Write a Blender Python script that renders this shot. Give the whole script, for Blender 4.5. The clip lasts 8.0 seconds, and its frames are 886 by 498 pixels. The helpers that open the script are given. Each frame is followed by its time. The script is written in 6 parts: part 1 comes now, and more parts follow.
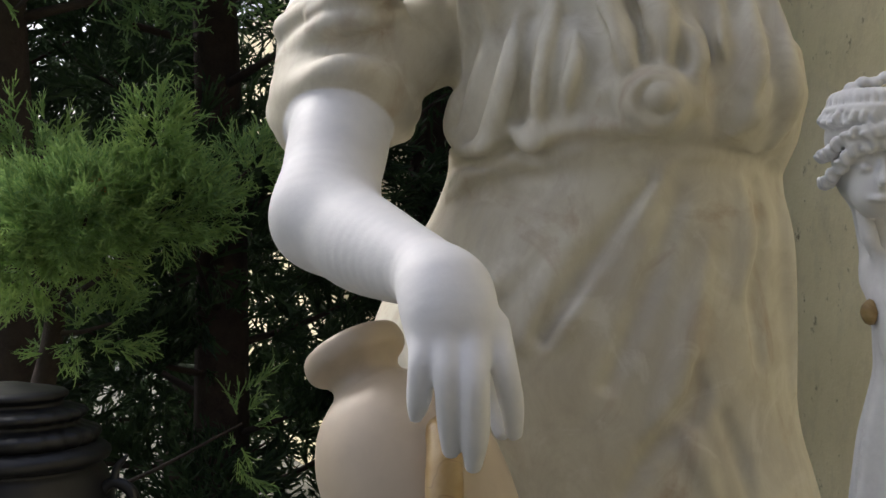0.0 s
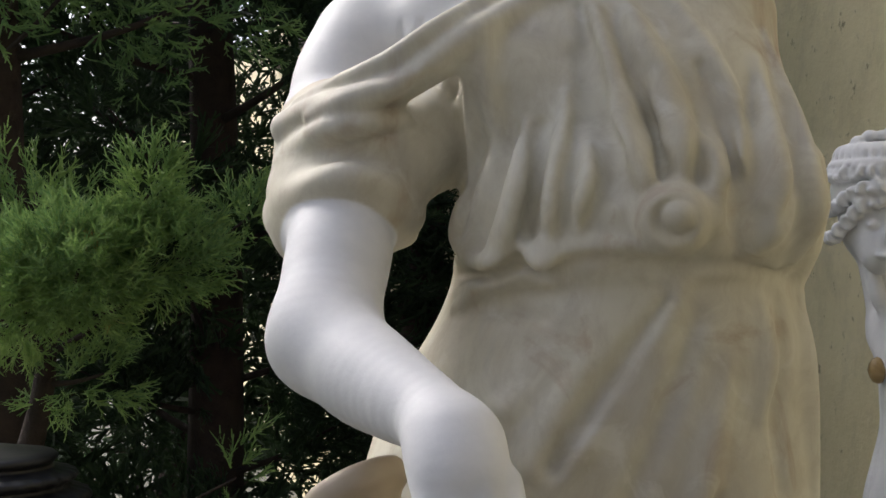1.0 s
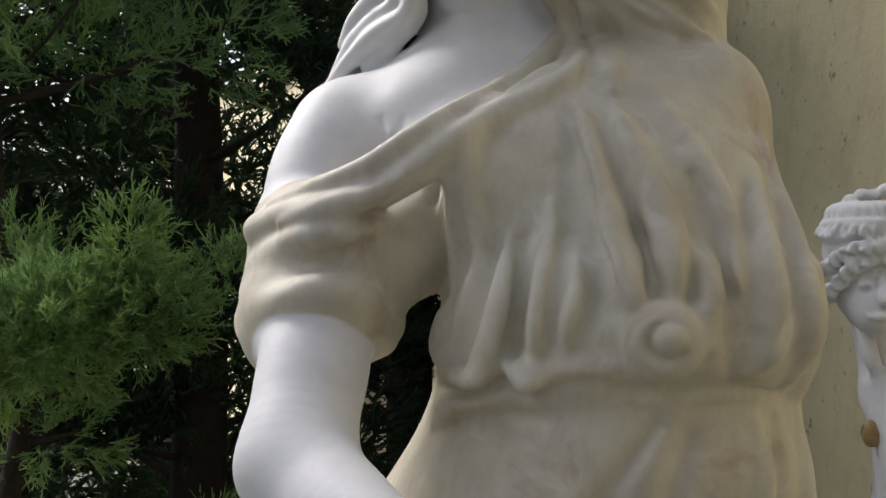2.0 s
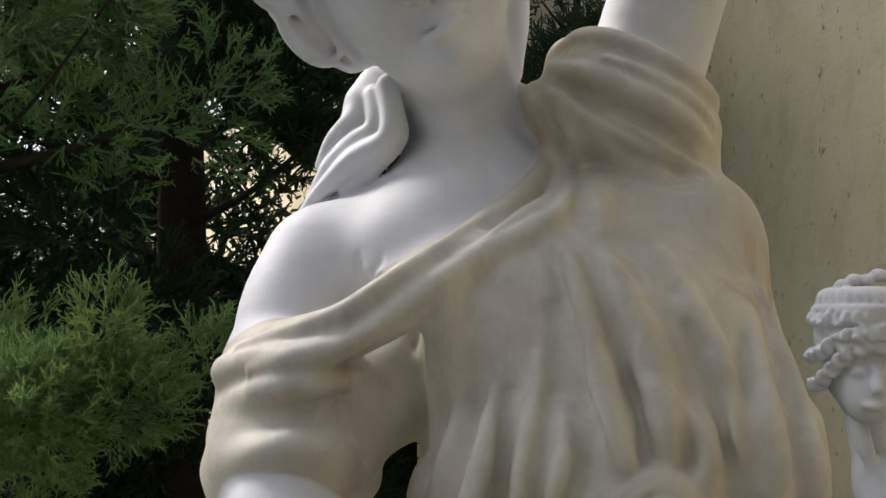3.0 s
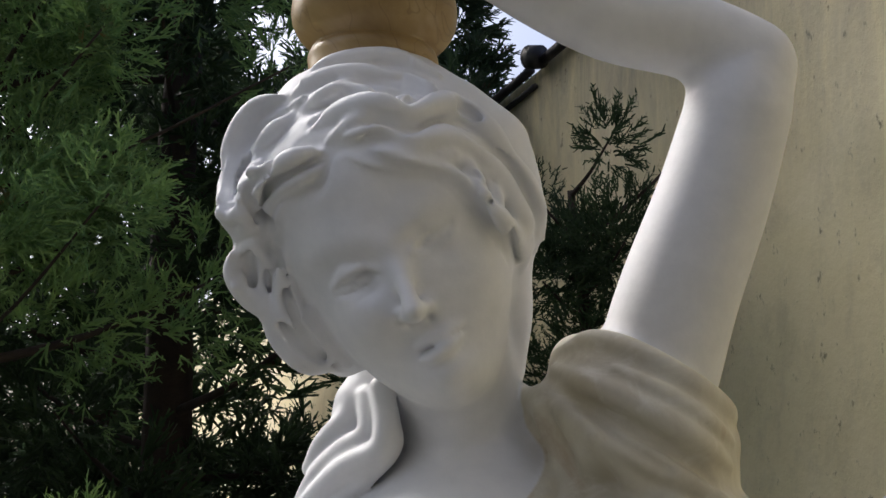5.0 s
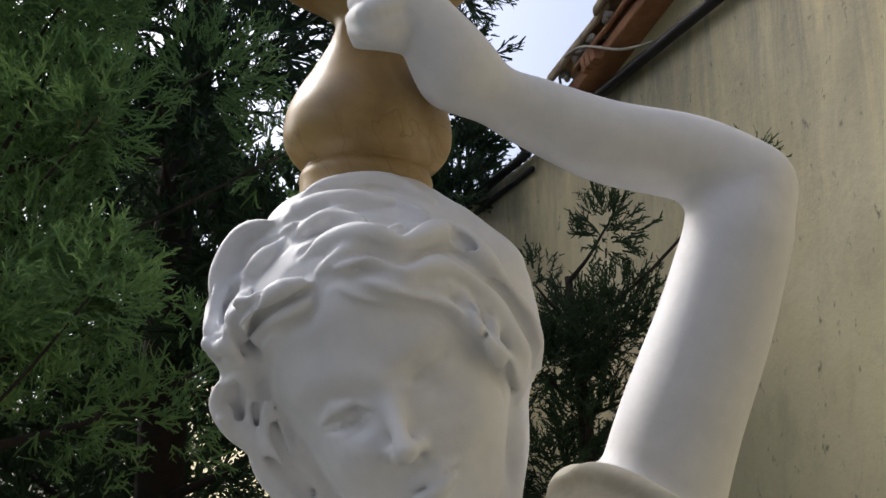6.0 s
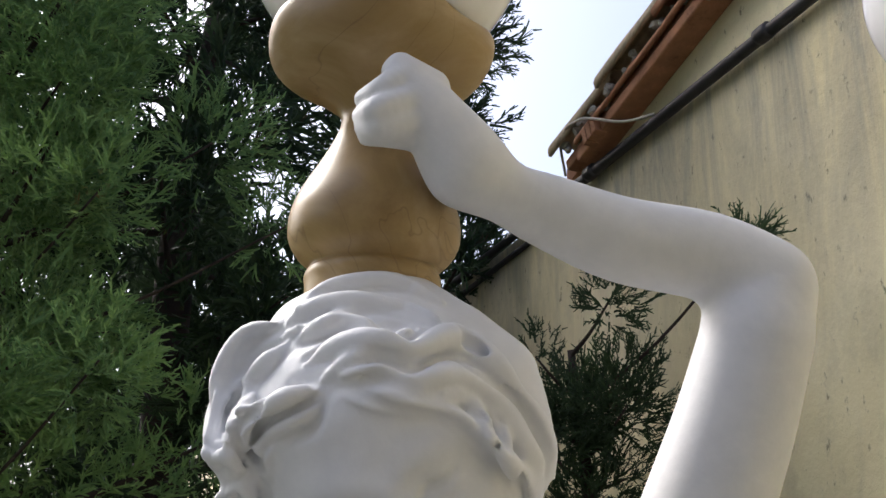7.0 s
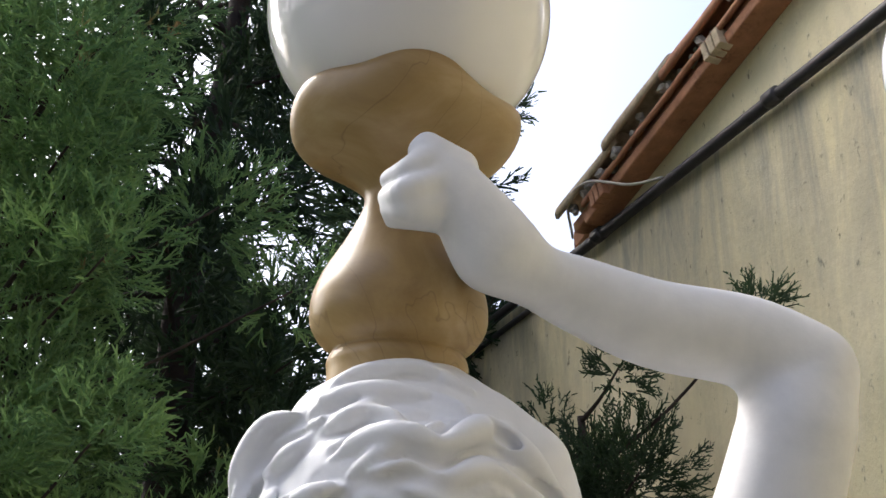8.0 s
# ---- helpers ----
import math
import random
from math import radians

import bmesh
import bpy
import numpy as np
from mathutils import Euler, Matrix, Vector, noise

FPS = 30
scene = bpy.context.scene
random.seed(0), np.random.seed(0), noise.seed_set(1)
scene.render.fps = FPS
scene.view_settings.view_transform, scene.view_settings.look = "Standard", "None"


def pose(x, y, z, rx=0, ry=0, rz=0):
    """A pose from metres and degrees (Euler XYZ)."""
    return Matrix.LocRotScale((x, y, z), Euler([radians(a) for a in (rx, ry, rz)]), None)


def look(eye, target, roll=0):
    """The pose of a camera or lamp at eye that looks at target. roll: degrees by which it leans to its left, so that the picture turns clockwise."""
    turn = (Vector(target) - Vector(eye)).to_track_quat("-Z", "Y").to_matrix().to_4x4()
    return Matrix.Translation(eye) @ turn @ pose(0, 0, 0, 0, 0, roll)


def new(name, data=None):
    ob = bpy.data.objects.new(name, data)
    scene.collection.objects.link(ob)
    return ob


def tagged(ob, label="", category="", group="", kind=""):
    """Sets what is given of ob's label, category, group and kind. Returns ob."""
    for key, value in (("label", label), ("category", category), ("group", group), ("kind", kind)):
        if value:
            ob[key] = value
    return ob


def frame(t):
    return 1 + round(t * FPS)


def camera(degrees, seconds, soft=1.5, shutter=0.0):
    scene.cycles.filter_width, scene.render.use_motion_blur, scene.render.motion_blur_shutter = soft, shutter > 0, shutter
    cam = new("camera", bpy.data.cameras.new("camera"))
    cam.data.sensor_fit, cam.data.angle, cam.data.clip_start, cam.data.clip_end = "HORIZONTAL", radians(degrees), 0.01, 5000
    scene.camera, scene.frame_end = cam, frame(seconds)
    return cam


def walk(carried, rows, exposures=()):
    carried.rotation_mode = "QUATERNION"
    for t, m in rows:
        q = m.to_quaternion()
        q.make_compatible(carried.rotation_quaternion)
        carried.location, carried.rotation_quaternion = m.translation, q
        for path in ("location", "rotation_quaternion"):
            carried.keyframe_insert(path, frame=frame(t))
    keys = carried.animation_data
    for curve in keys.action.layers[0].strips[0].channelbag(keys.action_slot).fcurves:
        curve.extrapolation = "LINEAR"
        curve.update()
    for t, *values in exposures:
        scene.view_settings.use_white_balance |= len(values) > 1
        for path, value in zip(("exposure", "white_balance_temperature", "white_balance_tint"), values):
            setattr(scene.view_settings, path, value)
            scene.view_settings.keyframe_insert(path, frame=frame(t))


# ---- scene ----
cam = camera(41.2, 8.0)
METRES, EYE = 0.55, 1.5
ROWS = [
    (0.0, 0.0, 0.0, 0.0, -0.0, 0.0, 0.0),
    (0.5, -0.0118, 0.0427, 0.0753, -0.09, 0.29, -0.1),
    (1.0, -0.0145, 0.086, 0.147, -0.22, 0.75, -0.18),
    (2.5, 0.0052, 0.2072, 0.3415, -1.09, 2.85, -0.5),
    (3.0, 0.0076, 0.2522, 0.4177, -1.39, 4.11, -0.66),
    (3.5, 0.0036, 0.2934, 0.4915, -1.56, 5.74, -0.78),
    (4.0, -0.0029, 0.3185, 0.5561, -1.68, 7.68, -0.85),
    (4.5, -0.0039, 0.3329, 0.6114, -1.76, 9.64, -0.94),
    (6.0, 0.002, 0.3717, 0.7518, -1.99, 14.94, -1.11),
    (6.5, -0.0013, 0.3903, 0.7873, -2.02, 16.55, -1.12),
    (7.0, -0.0127, 0.4086, 0.8164, -2.06, 18.02, -1.12),
    (7.5, -0.0293, 0.431, 0.8438, -2.05, 19.37, -1.13),
    (8.0, -0.049, 0.4499, 0.869, -2.02, 20.79, -1.15),
]
EXPOSURES = [(0.0, 0.84, 5850.0, 10.0), (4.5, 0.64, 5850.0, 10.0), (6.5, 0.9, 5850.0, 10.0), (8.0, 1.32, 5850.0, 10.0)]
walk(cam, [(t, pose(0, 0, EYE) @ pose(METRES * x, METRES * y, METRES * z, 90 + pitch, roll, yaw))
           for t, x, y, z, yaw, pitch, roll in ROWS], EXPOSURES)

# ---- light ----
SUN_AZ, SUN_EL = radians(-54.0), radians(42.0)      # azimuth from +y towards +x
sky_world = bpy.data.worlds.new("sky")
scene.world = sky_world
sky_world.use_nodes = True
wn = sky_world.node_tree.nodes
sky = wn.new("ShaderNodeTexSky")
sky.sky_type, sky.sun_disc = "NISHITA", False
sky.sun_elevation, sky.sun_rotation = SUN_EL, SUN_AZ
sky.air_density, sky.dust_density = 0.7, 9.0
wn["Background"].inputs["Strength"].default_value = 0.15
sky_world.node_tree.links.new(sky.outputs[0], wn["Background"].inputs["Color"])
sun = new("sun", bpy.data.lights.new("sun", "SUN"))
sun.data.energy, sun.data.angle, sun.data.color = 0.7, radians(10.0), (1.0, 0.93, 0.82)
to_sun = Vector((math.sin(SUN_AZ) * math.cos(SUN_EL), math.cos(SUN_AZ) * math.cos(SUN_EL), math.sin(SUN_EL)))
sun.matrix_world = look(to_sun * 30, (0, 0, 0))


# ---- materials ----
class Mat:
    """A node material built up from a Principled shader."""

    def __init__(self, name, rough=0.6, metal=0.0, spec=0.5):
        self.m = bpy.data.materials.new(name)
        self.m.use_nodes = True
        self.t = self.m.node_tree
        self.p = self.t.nodes["Principled BSDF"]
        self.p.inputs["Roughness"].default_value = rough
        self.p.inputs["Metallic"].default_value = metal
        self.p.inputs["Specular IOR Level"].default_value = spec
        self.co = self.t.nodes.new("ShaderNodeTexCoord").outputs["Object"]

    def node(self, kind, **values):
        n = self.t.nodes.new(kind)
        for key, value in values.items():
            n.inputs[key.replace("_", " ")].default_value = value
        return n

    def link(self, a, b):
        self.t.links.new(a, b)

    def noise(self, scale, detail=5.0, rough=0.6, stretch=(1, 1, 1), distort=0.0):
        mp = self.node("ShaderNodeMapping", Scale=stretch)
        self.link(self.co, mp.inputs[0])
        n = self.node("ShaderNodeTexNoise", Scale=scale, Detail=detail, Roughness=rough, Distortion=distort)
        self.link(mp.outputs[0], n.inputs["Vector"])
        return n.outputs["Fac"]

    def ramp(self, fac, stops):
        r = self.t.nodes.new("ShaderNodeValToRGB")
        e = r.color_ramp.elements
        while len(e) < len(stops):
            e.new(0.5)
        for el, (pos, col) in zip(e, stops):
            el.position = pos
            el.color = (*col, 1) if len(col) == 3 else col
        self.link(fac, r.inputs[0])
        return r.outputs[0]

    def grey(self, fac, lo, hi):
        return self.ramp(fac, [(lo, (0, 0, 0)), (hi, (1, 1, 1))])

    def mix(self, fac, a, b, blend="MIX"):
        n = self.t.nodes.new("ShaderNodeMix")
        n.data_type, n.blend_type = "RGBA", blend
        for value, sock in ((fac, n.inputs[0]), (a, n.inputs[6]), (b, n.inputs[7])):
            if isinstance(value, (int, float)):
                sock.default_value = value
            elif isinstance(value, tuple):
                sock.default_value = (*value, 1)
            else:
                self.link(value, sock)
        return n.outputs[2]

    def math(self, op, a, b):
        n = self.t.nodes.new("ShaderNodeMath")
        n.operation = op
        for value, sock in ((a, n.inputs[0]), (b, n.inputs[1])):
            if isinstance(value, (int, float)):
                sock.default_value = value
            else:
                self.link(value, sock)
        return n.outputs[0]

    def attr(self, name):
        n = self.t.nodes.new("ShaderNodeAttribute")
        n.attribute_name = name
        return n.outputs["Fac"]

    def island(self):
        return self.t.nodes.new("ShaderNodeNewGeometry").outputs["Random Per Island"]

    def object_random(self):
        return self.t.nodes.new("ShaderNodeObjectInfo").outputs["Random"]

    def axis(self, i):
        n = self.t.nodes.new("ShaderNodeSeparateXYZ")
        self.link(self.co, n.inputs[0])
        return n.outputs[i]

    def colour(self, c):
        if isinstance(c, tuple):
            self.p.inputs["Base Color"].default_value = (*c, 1)
        else:
            self.link(c, self.p.inputs["Base Color"])
        return self

    def bump(self, height, strength=0.3, distance=0.002):
        n = self.node("ShaderNodeBump", Strength=strength, Distance=distance)
        self.link(height, n.inputs["Height"])
        self.link(n.outputs[0], self.p.inputs["Normal"])
        return self

    def rough(self, fac, lo, hi):
        n = self.t.nodes.new("ShaderNodeMapRange")
        n.inputs["To Min"].default_value, n.inputs["To Max"].default_value = lo, hi
        self.link(fac, n.inputs["Value"])
        self.link(n.outputs[0], self.p.inputs["Roughness"])
        return self


def marble_statue():
    """White-painted skin and hair; cream, veined alabaster cloth where the point attribute 'cloth' is 1."""
    m = Mat("painted_marble", 0.45)
    big, fine = m.noise(6, 6, 0.55, distort=0.6), m.noise(45, 6, 0.6)
    cloth = m.ramp(big, [(0.28, (0.50, 0.46, 0.345)), (0.48, (0.645, 0.615, 0.49)), (0.7, (0.73, 0.71, 0.61))])
    veins = m.noise(9, 7, 0.62, (1.0, 1.0, 0.7), 1.6)
    cloth = m.mix(m.grey(veins, 0.56, 0.75), cloth, (0.40, 0.28, 0.17))
    grey = m.noise(5, 5, 0.6, (1, 1, 0.5), 1.0)
    cloth = m.mix(m.grey(grey, 0.55, 0.8), cloth, (0.47, 0.46, 0.43))
    specks = m.noise(26, 8, 0.72, (1.0, 1.0, 0.6), 0.8)
    cloth = m.mix(m.math("MULTIPLY", m.grey(specks, 0.42, 0.70), 0.45), cloth, (0.40, 0.35, 0.26))
    cloth = m.mix(m.math("MULTIPLY", m.grey(m.noise(14, 6, 0.65, distort=1.5), 0.56, 0.70), 0.5), cloth, (0.74, 0.72, 0.64))
    skin = m.mix(m.grey(fine, 0.35, 0.75), (0.71, 0.72, 0.74), (0.78, 0.785, 0.80))
    m.colour(m.mix(m.attr("cloth"), skin, cloth))
    m.bump(m.mix(0.5, fine, m.noise(160, 4)), 0.22, 0.0016)
    m.rough(big, 0.48, 0.64)
    m.p.inputs["Subsurface Weight"].default_value = 0.0
    return m.m


def plaster_wall(name, streaks):
    m = Mat(name, 0.85)
    big = m.noise(1.3, 6, 0.6)
    base = m.ramp(big, [(0.3, (0.63, 0.55, 0.32)), (0.5, (0.73, 0.65, 0.40)), (0.72, (0.79, 0.72, 0.50))])
    pits = m.noise(30, 4, 0.7, (1, 1, 0.55))
    base = m.mix(m.grey(pits, 0.61, 0.70), base, (0.24, 0.205, 0.12))
    base = m.mix(m.math("MULTIPLY", m.grey(m.noise(11, 7, 0.7, (1, 1, 0.5)), 0.5, 0.7), 0.35), base, (0.40, 0.36, 0.24))
    # grey weathering that runs down from the pipe in streaks
    streak = m.noise(7.0, 8, 0.72, (1.0, 1.0, 0.16), 0.6)
    n = m.t.nodes.new("ShaderNodeMapRange")
    m.link(m.axis(2), n.inputs["Value"])
    n.inputs["From Min"].default_value, n.inputs["From Max"].default_value = 2.5, 3.6
    run = m.math("MULTIPLY", m.grey(streak, 0.36, 0.66), n.outputs[0])
    base = m.mix(m.math("MULTIPLY", run, streaks), base, (0.25, 0.245, 0.22))
    m.colour(base)
    lumps = m.mix(0.5, m.noise(14, 6, 0.7), pits)
    m.bump(lumps, 0.55, 0.012)
    return m.m


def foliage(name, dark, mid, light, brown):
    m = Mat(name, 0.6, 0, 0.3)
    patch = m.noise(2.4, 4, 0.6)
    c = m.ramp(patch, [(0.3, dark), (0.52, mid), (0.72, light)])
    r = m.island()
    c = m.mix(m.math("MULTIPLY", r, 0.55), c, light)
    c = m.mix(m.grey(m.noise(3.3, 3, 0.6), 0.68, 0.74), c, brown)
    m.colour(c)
    # thin leaves let part of the light through
    t = m.t.nodes.new("ShaderNodeBsdfTranslucent")
    m.link(c, t.inputs["Color"])
    both = m.t.nodes.new("ShaderNodeMixShader")
    both.inputs[0].default_value = 0.42
    m.link(m.p.outputs[0], both.inputs[1])
    m.link(t.outputs[0], both.inputs[2])
    m.link(both.outputs[0], m.t.nodes["Material Output"].inputs["Surface"])
    return m.m


def plain(name, c, rough=0.5, metal=0.0, scale=20.0, vary=0.25, bump=0.2, distance=0.002):
    """One colour with two scales of variation and a fine relief."""
    m = Mat(name, rough, metal)
    a, b = m.noise(scale, 5), m.noise(scale * 6, 4)
    dark = tuple(v * (1 - vary) for v in c)
    light = tuple(min(1, v * (1 + vary * 0.6)) for v in c)
    m.colour(m.mix(m.grey(b, 0.35, 0.7), m.mix(m.grey(a, 0.35, 0.65), dark, light), c))
    m.bump(m.mix(0.5, a, b), bump, distance)
    m.rough(a, max(0.05, rough - 0.08), min(1, rough + 0.1))
    return m.m


def onyx_stone():
    m = Mat("honey_marble", 0.38)
    a = m.noise(7, 6, 0.6, (1, 1, 1.6), 1.2)
    c = m.ramp(a, [(0.28, (0.21, 0.13, 0.045)), (0.5, (0.33, 0.225, 0.09)), (0.72, (0.48, 0.365, 0.20))])
    v = m.noise(5, 3, 0.5, (1, 1, 0.7), 2.2)
    n = m.math("ABSOLUTE", m.math("SUBTRACT", v, 0.5), 0.0)
    c = m.mix(m.ramp(n, [(0.0, (0.38,) * 3), (0.006, (0, 0, 0))]), c, (0.10, 0.05, 0.02))
    m.colour(c)
    m.bump(m.noise(60, 5), 0.15, 0.002)
    return m.m


M_STATUE = marble_statue()
M_WALL = plaster_wall("cream_plaster", 1.0)
M_GABLE = plaster_wall("clean_cream_plaster", 0.15)
M_HONEY = onyx_stone()
M_JUG = plain("sand_marble", (0.49, 0.415, 0.315), 0.45, scale=9, vary=0.18, bump=0.12)
M_LEAF = foliage("green_foliage", (0.080, 0.152, 0.065), (0.152, 0.275, 0.102), (0.348, 0.507, 0.174), (0.319, 0.217, 0.087))
M_LEAF_BRIGHT = foliage("yellow_green_foliage", (0.077, 0.154, 0.077), (0.182, 0.308, 0.105), (0.378, 0.518, 0.154), (0.476, 0.196, 0.056))
# Dark green of the wall conifer; for the back trees, shade put into colour.
M_LEAF_DARK_SHADED = foliage("dark_shaded_foliage", (0.020, 0.031, 0.018), (0.033, 0.055, 0.029), (0.066, 0.110, 0.046), (0.077, 0.050, 0.031))
M_BARK = plain("conifer_bark", (0.045, 0.032, 0.026), 0.9, scale=18, vary=0.5, bump=0.8, distance=0.01)
M_GROUND = plain("garden_gravel", (0.105, 0.108, 0.088), 0.95, scale=12, vary=0.4, bump=0.8, distance=0.01)
M_PIPE = plain("dark_iron_pipe", (0.045, 0.043, 0.045), 0.5, 0.3, scale=15, vary=0.4)
M_TILE = plain("terracotta", (0.36, 0.17, 0.085), 0.85, scale=14, vary=0.45, bump=0.6, distance=0.006)
M_TILE_OLD = plain("lichen_terracotta", (0.47, 0.38, 0.25), 0.9, scale=16, vary=0.5, bump=0.7, distance=0.008)
M_MORTAR = plain("old_mortar", (0.34, 0.31, 0.26), 0.95, scale=30, vary=0.5, bump=0.9, distance=0.01)
M_BRONZE = plain("dark_bronze", (0.014, 0.0145, 0.016), 0.42, 0.2, scale=12, vary=0.5, bump=0.3)
M_PLINTH = plain("grey_stone", (0.36, 0.34, 0.31), 0.8, scale=9, vary=0.3, bump=0.4, distance=0.004)
# Dull grey, so that the added wall behind the camera bounces little light.
M_LIGHT_BLOCK = plain("light_block_grey", (0.15, 0.155, 0.16), 0.9, scale=6, vary=0.3, bump=0.4, distance=0.006)
M_WIRE = plain("pale_wire", (0.50, 0.45, 0.38), 0.6)


def opal_glass():
    m = Mat("opal_glass", 0.06, 0, 0.6)
    m.colour(m.mix(m.grey(m.noise(4, 3), 0.3, 0.7), (0.80, 0.80, 0.82), (0.84, 0.84, 0.85)))
    m.p.inputs["Coat Weight"].default_value = 0.6
    return m.m


M_OPAL = opal_glass()


# ---- building helpers ----
def raw_mesh(name, verts, faces, material, smooth=True):
    """A mesh from arrays: verts (n, 3) and faces (m, 3 or 4)."""
    me = bpy.data.meshes.new(name)
    verts, faces = np.asarray(verts, np.float32), np.asarray(faces, np.int32)
    n, w = faces.shape
    me.vertices.add(len(verts))
    me.vertices.foreach_set("co", verts.ravel())
    me.loops.add(n * w)
    me.loops.foreach_set("vertex_index", faces.ravel())
    me.polygons.add(n)
    me.polygons.foreach_set("loop_start", np.arange(0, n * w, w, dtype=np.int32))
    me.polygons.foreach_set("use_smooth", np.full(n, smooth))
    me.update(calc_edges=True)
    me.materials.append(material)
    return me


def part(name, bm, material, parent=None, label="", smooth=False):
    """Links a bmesh as one mesh object, under a thing or a part if one is given."""
    me = bpy.data.meshes.new(name)
    bmesh.ops.recalc_face_normals(bm, faces=bm.faces)
    bm.to_mesh(me)
    bm.free()
    for p in me.polygons:
        p.use_smooth = smooth
    me.materials.append(material)
    ob = new(name, me)
    if parent:
        ob.parent = parent
    return tagged(ob, label)


def empty(name, at, label, category, group="", kind="", turn=0.0):
    ob = new(name)
    ob.matrix_basis = pose(*at, 0, 0, turn)
    return tagged(ob, label, category, group, kind)


def box(bm, lo, hi, bevel=0.0, m=None):
    vs = [bm.verts.new((x, y, z)) for x in (lo[0], hi[0]) for y in (lo[1], hi[1]) for z in (lo[2], hi[2])]
    fs = [bm.faces.new([vs[i] for i in q]) for q in ((0, 1, 3, 2), (4, 6, 7, 5), (0, 4, 5, 1), (2, 3, 7, 6), (0, 2, 6, 4), (1, 5, 7, 3))]
    if bevel:
        es = list({e for fc in fs for e in fc.edges})
        made = bmesh.ops.bevel(bm, geom=es, offset=bevel, segments=2, affect="EDGES", profile=0.5)
        vs = list({v for fc in made["faces"] for v in fc.verts} | {v for v in vs if v.is_valid})
    if m is not None:
        bmesh.ops.transform(bm, matrix=m, verts=vs)
    return bm


def lathe(profile, n=64, wave=None, m=None):
    """A turned form from (radius, height) pairs; wave(angle, i) may shift (radius, height)."""
    bm = bmesh.new()
    rings = []
    for i, (r, z) in enumerate(profile):
        ring = []
        for j in range(n):
            a = 2 * math.pi * j / n
            rr, zz = wave(a, i, r, z) if wave else (r, z)
            ring.append(bm.verts.new((rr * math.cos(a), rr * math.sin(a), zz)))
        rings.append(ring)
    for a, b in zip(rings, rings[1:]):
        for j in range(n):
            bm.faces.new((a[j], a[(j + 1) % n], b[(j + 1) % n], b[j]))
    bm.faces.new(rings[0][::-1])
    bm.faces.new(rings[-1])
    if m is not None:
        bmesh.ops.transform(bm, matrix=m, verts=bm.verts)
    return bm


def spline(points, steps=6):
    """Catmull-Rom through rows of any width."""
    p = np.array(points, float)
    if len(p) < 3:
        return p
    q = np.vstack([2 * p[0] - p[1], p, 2 * p[-1] - p[-2]])
    got = []
    for i in range(1, len(q) - 2):
        for s in np.linspace(0, 1, steps, endpoint=False):
            a, b, c, d = q[i - 1], q[i], q[i + 1], q[i + 2]
            got.append(0.5 * (2 * b + (c - a) * s + (2 * a - 5 * b + 4 * c - d) * s * s + (3 * b - a - 3 * c + d) * s ** 3))
    got.append(p[-1])
    return np.array(got)


def tube(bm, points, n=10, steps=6, cap=True):
    """A tapered tube along rows of (x, y, z, radius)."""
    rows = spline(points, steps)
    last, rings = None, []
    for i, (x, y, z, r) in enumerate(rows):
        d = Vector(rows[min(i + 1, len(rows) - 1)][:3]) - Vector(rows[max(i - 1, 0)][:3])
        d.normalize()
        side = d.orthogonal() if last is None else (last - d * last.dot(d))
        side.normalize()
        last, up = side, d.cross(side)
        r = float(r)
        rings.append([bm.verts.new(Vector((x, y, z)) + r * (side * math.cos(2 * math.pi * j / n) + up * math.sin(2 * math.pi * j / n))) for j in range(n)])
    for a, b in zip(rings, rings[1:]):
        for j in range(n):
            bm.faces.new((a[j], a[(j + 1) % n], b[(j + 1) % n], b[j]))
    if cap:
        bm.faces.new(rings[0][::-1])
        bm.faces.new(rings[-1])
    return bm


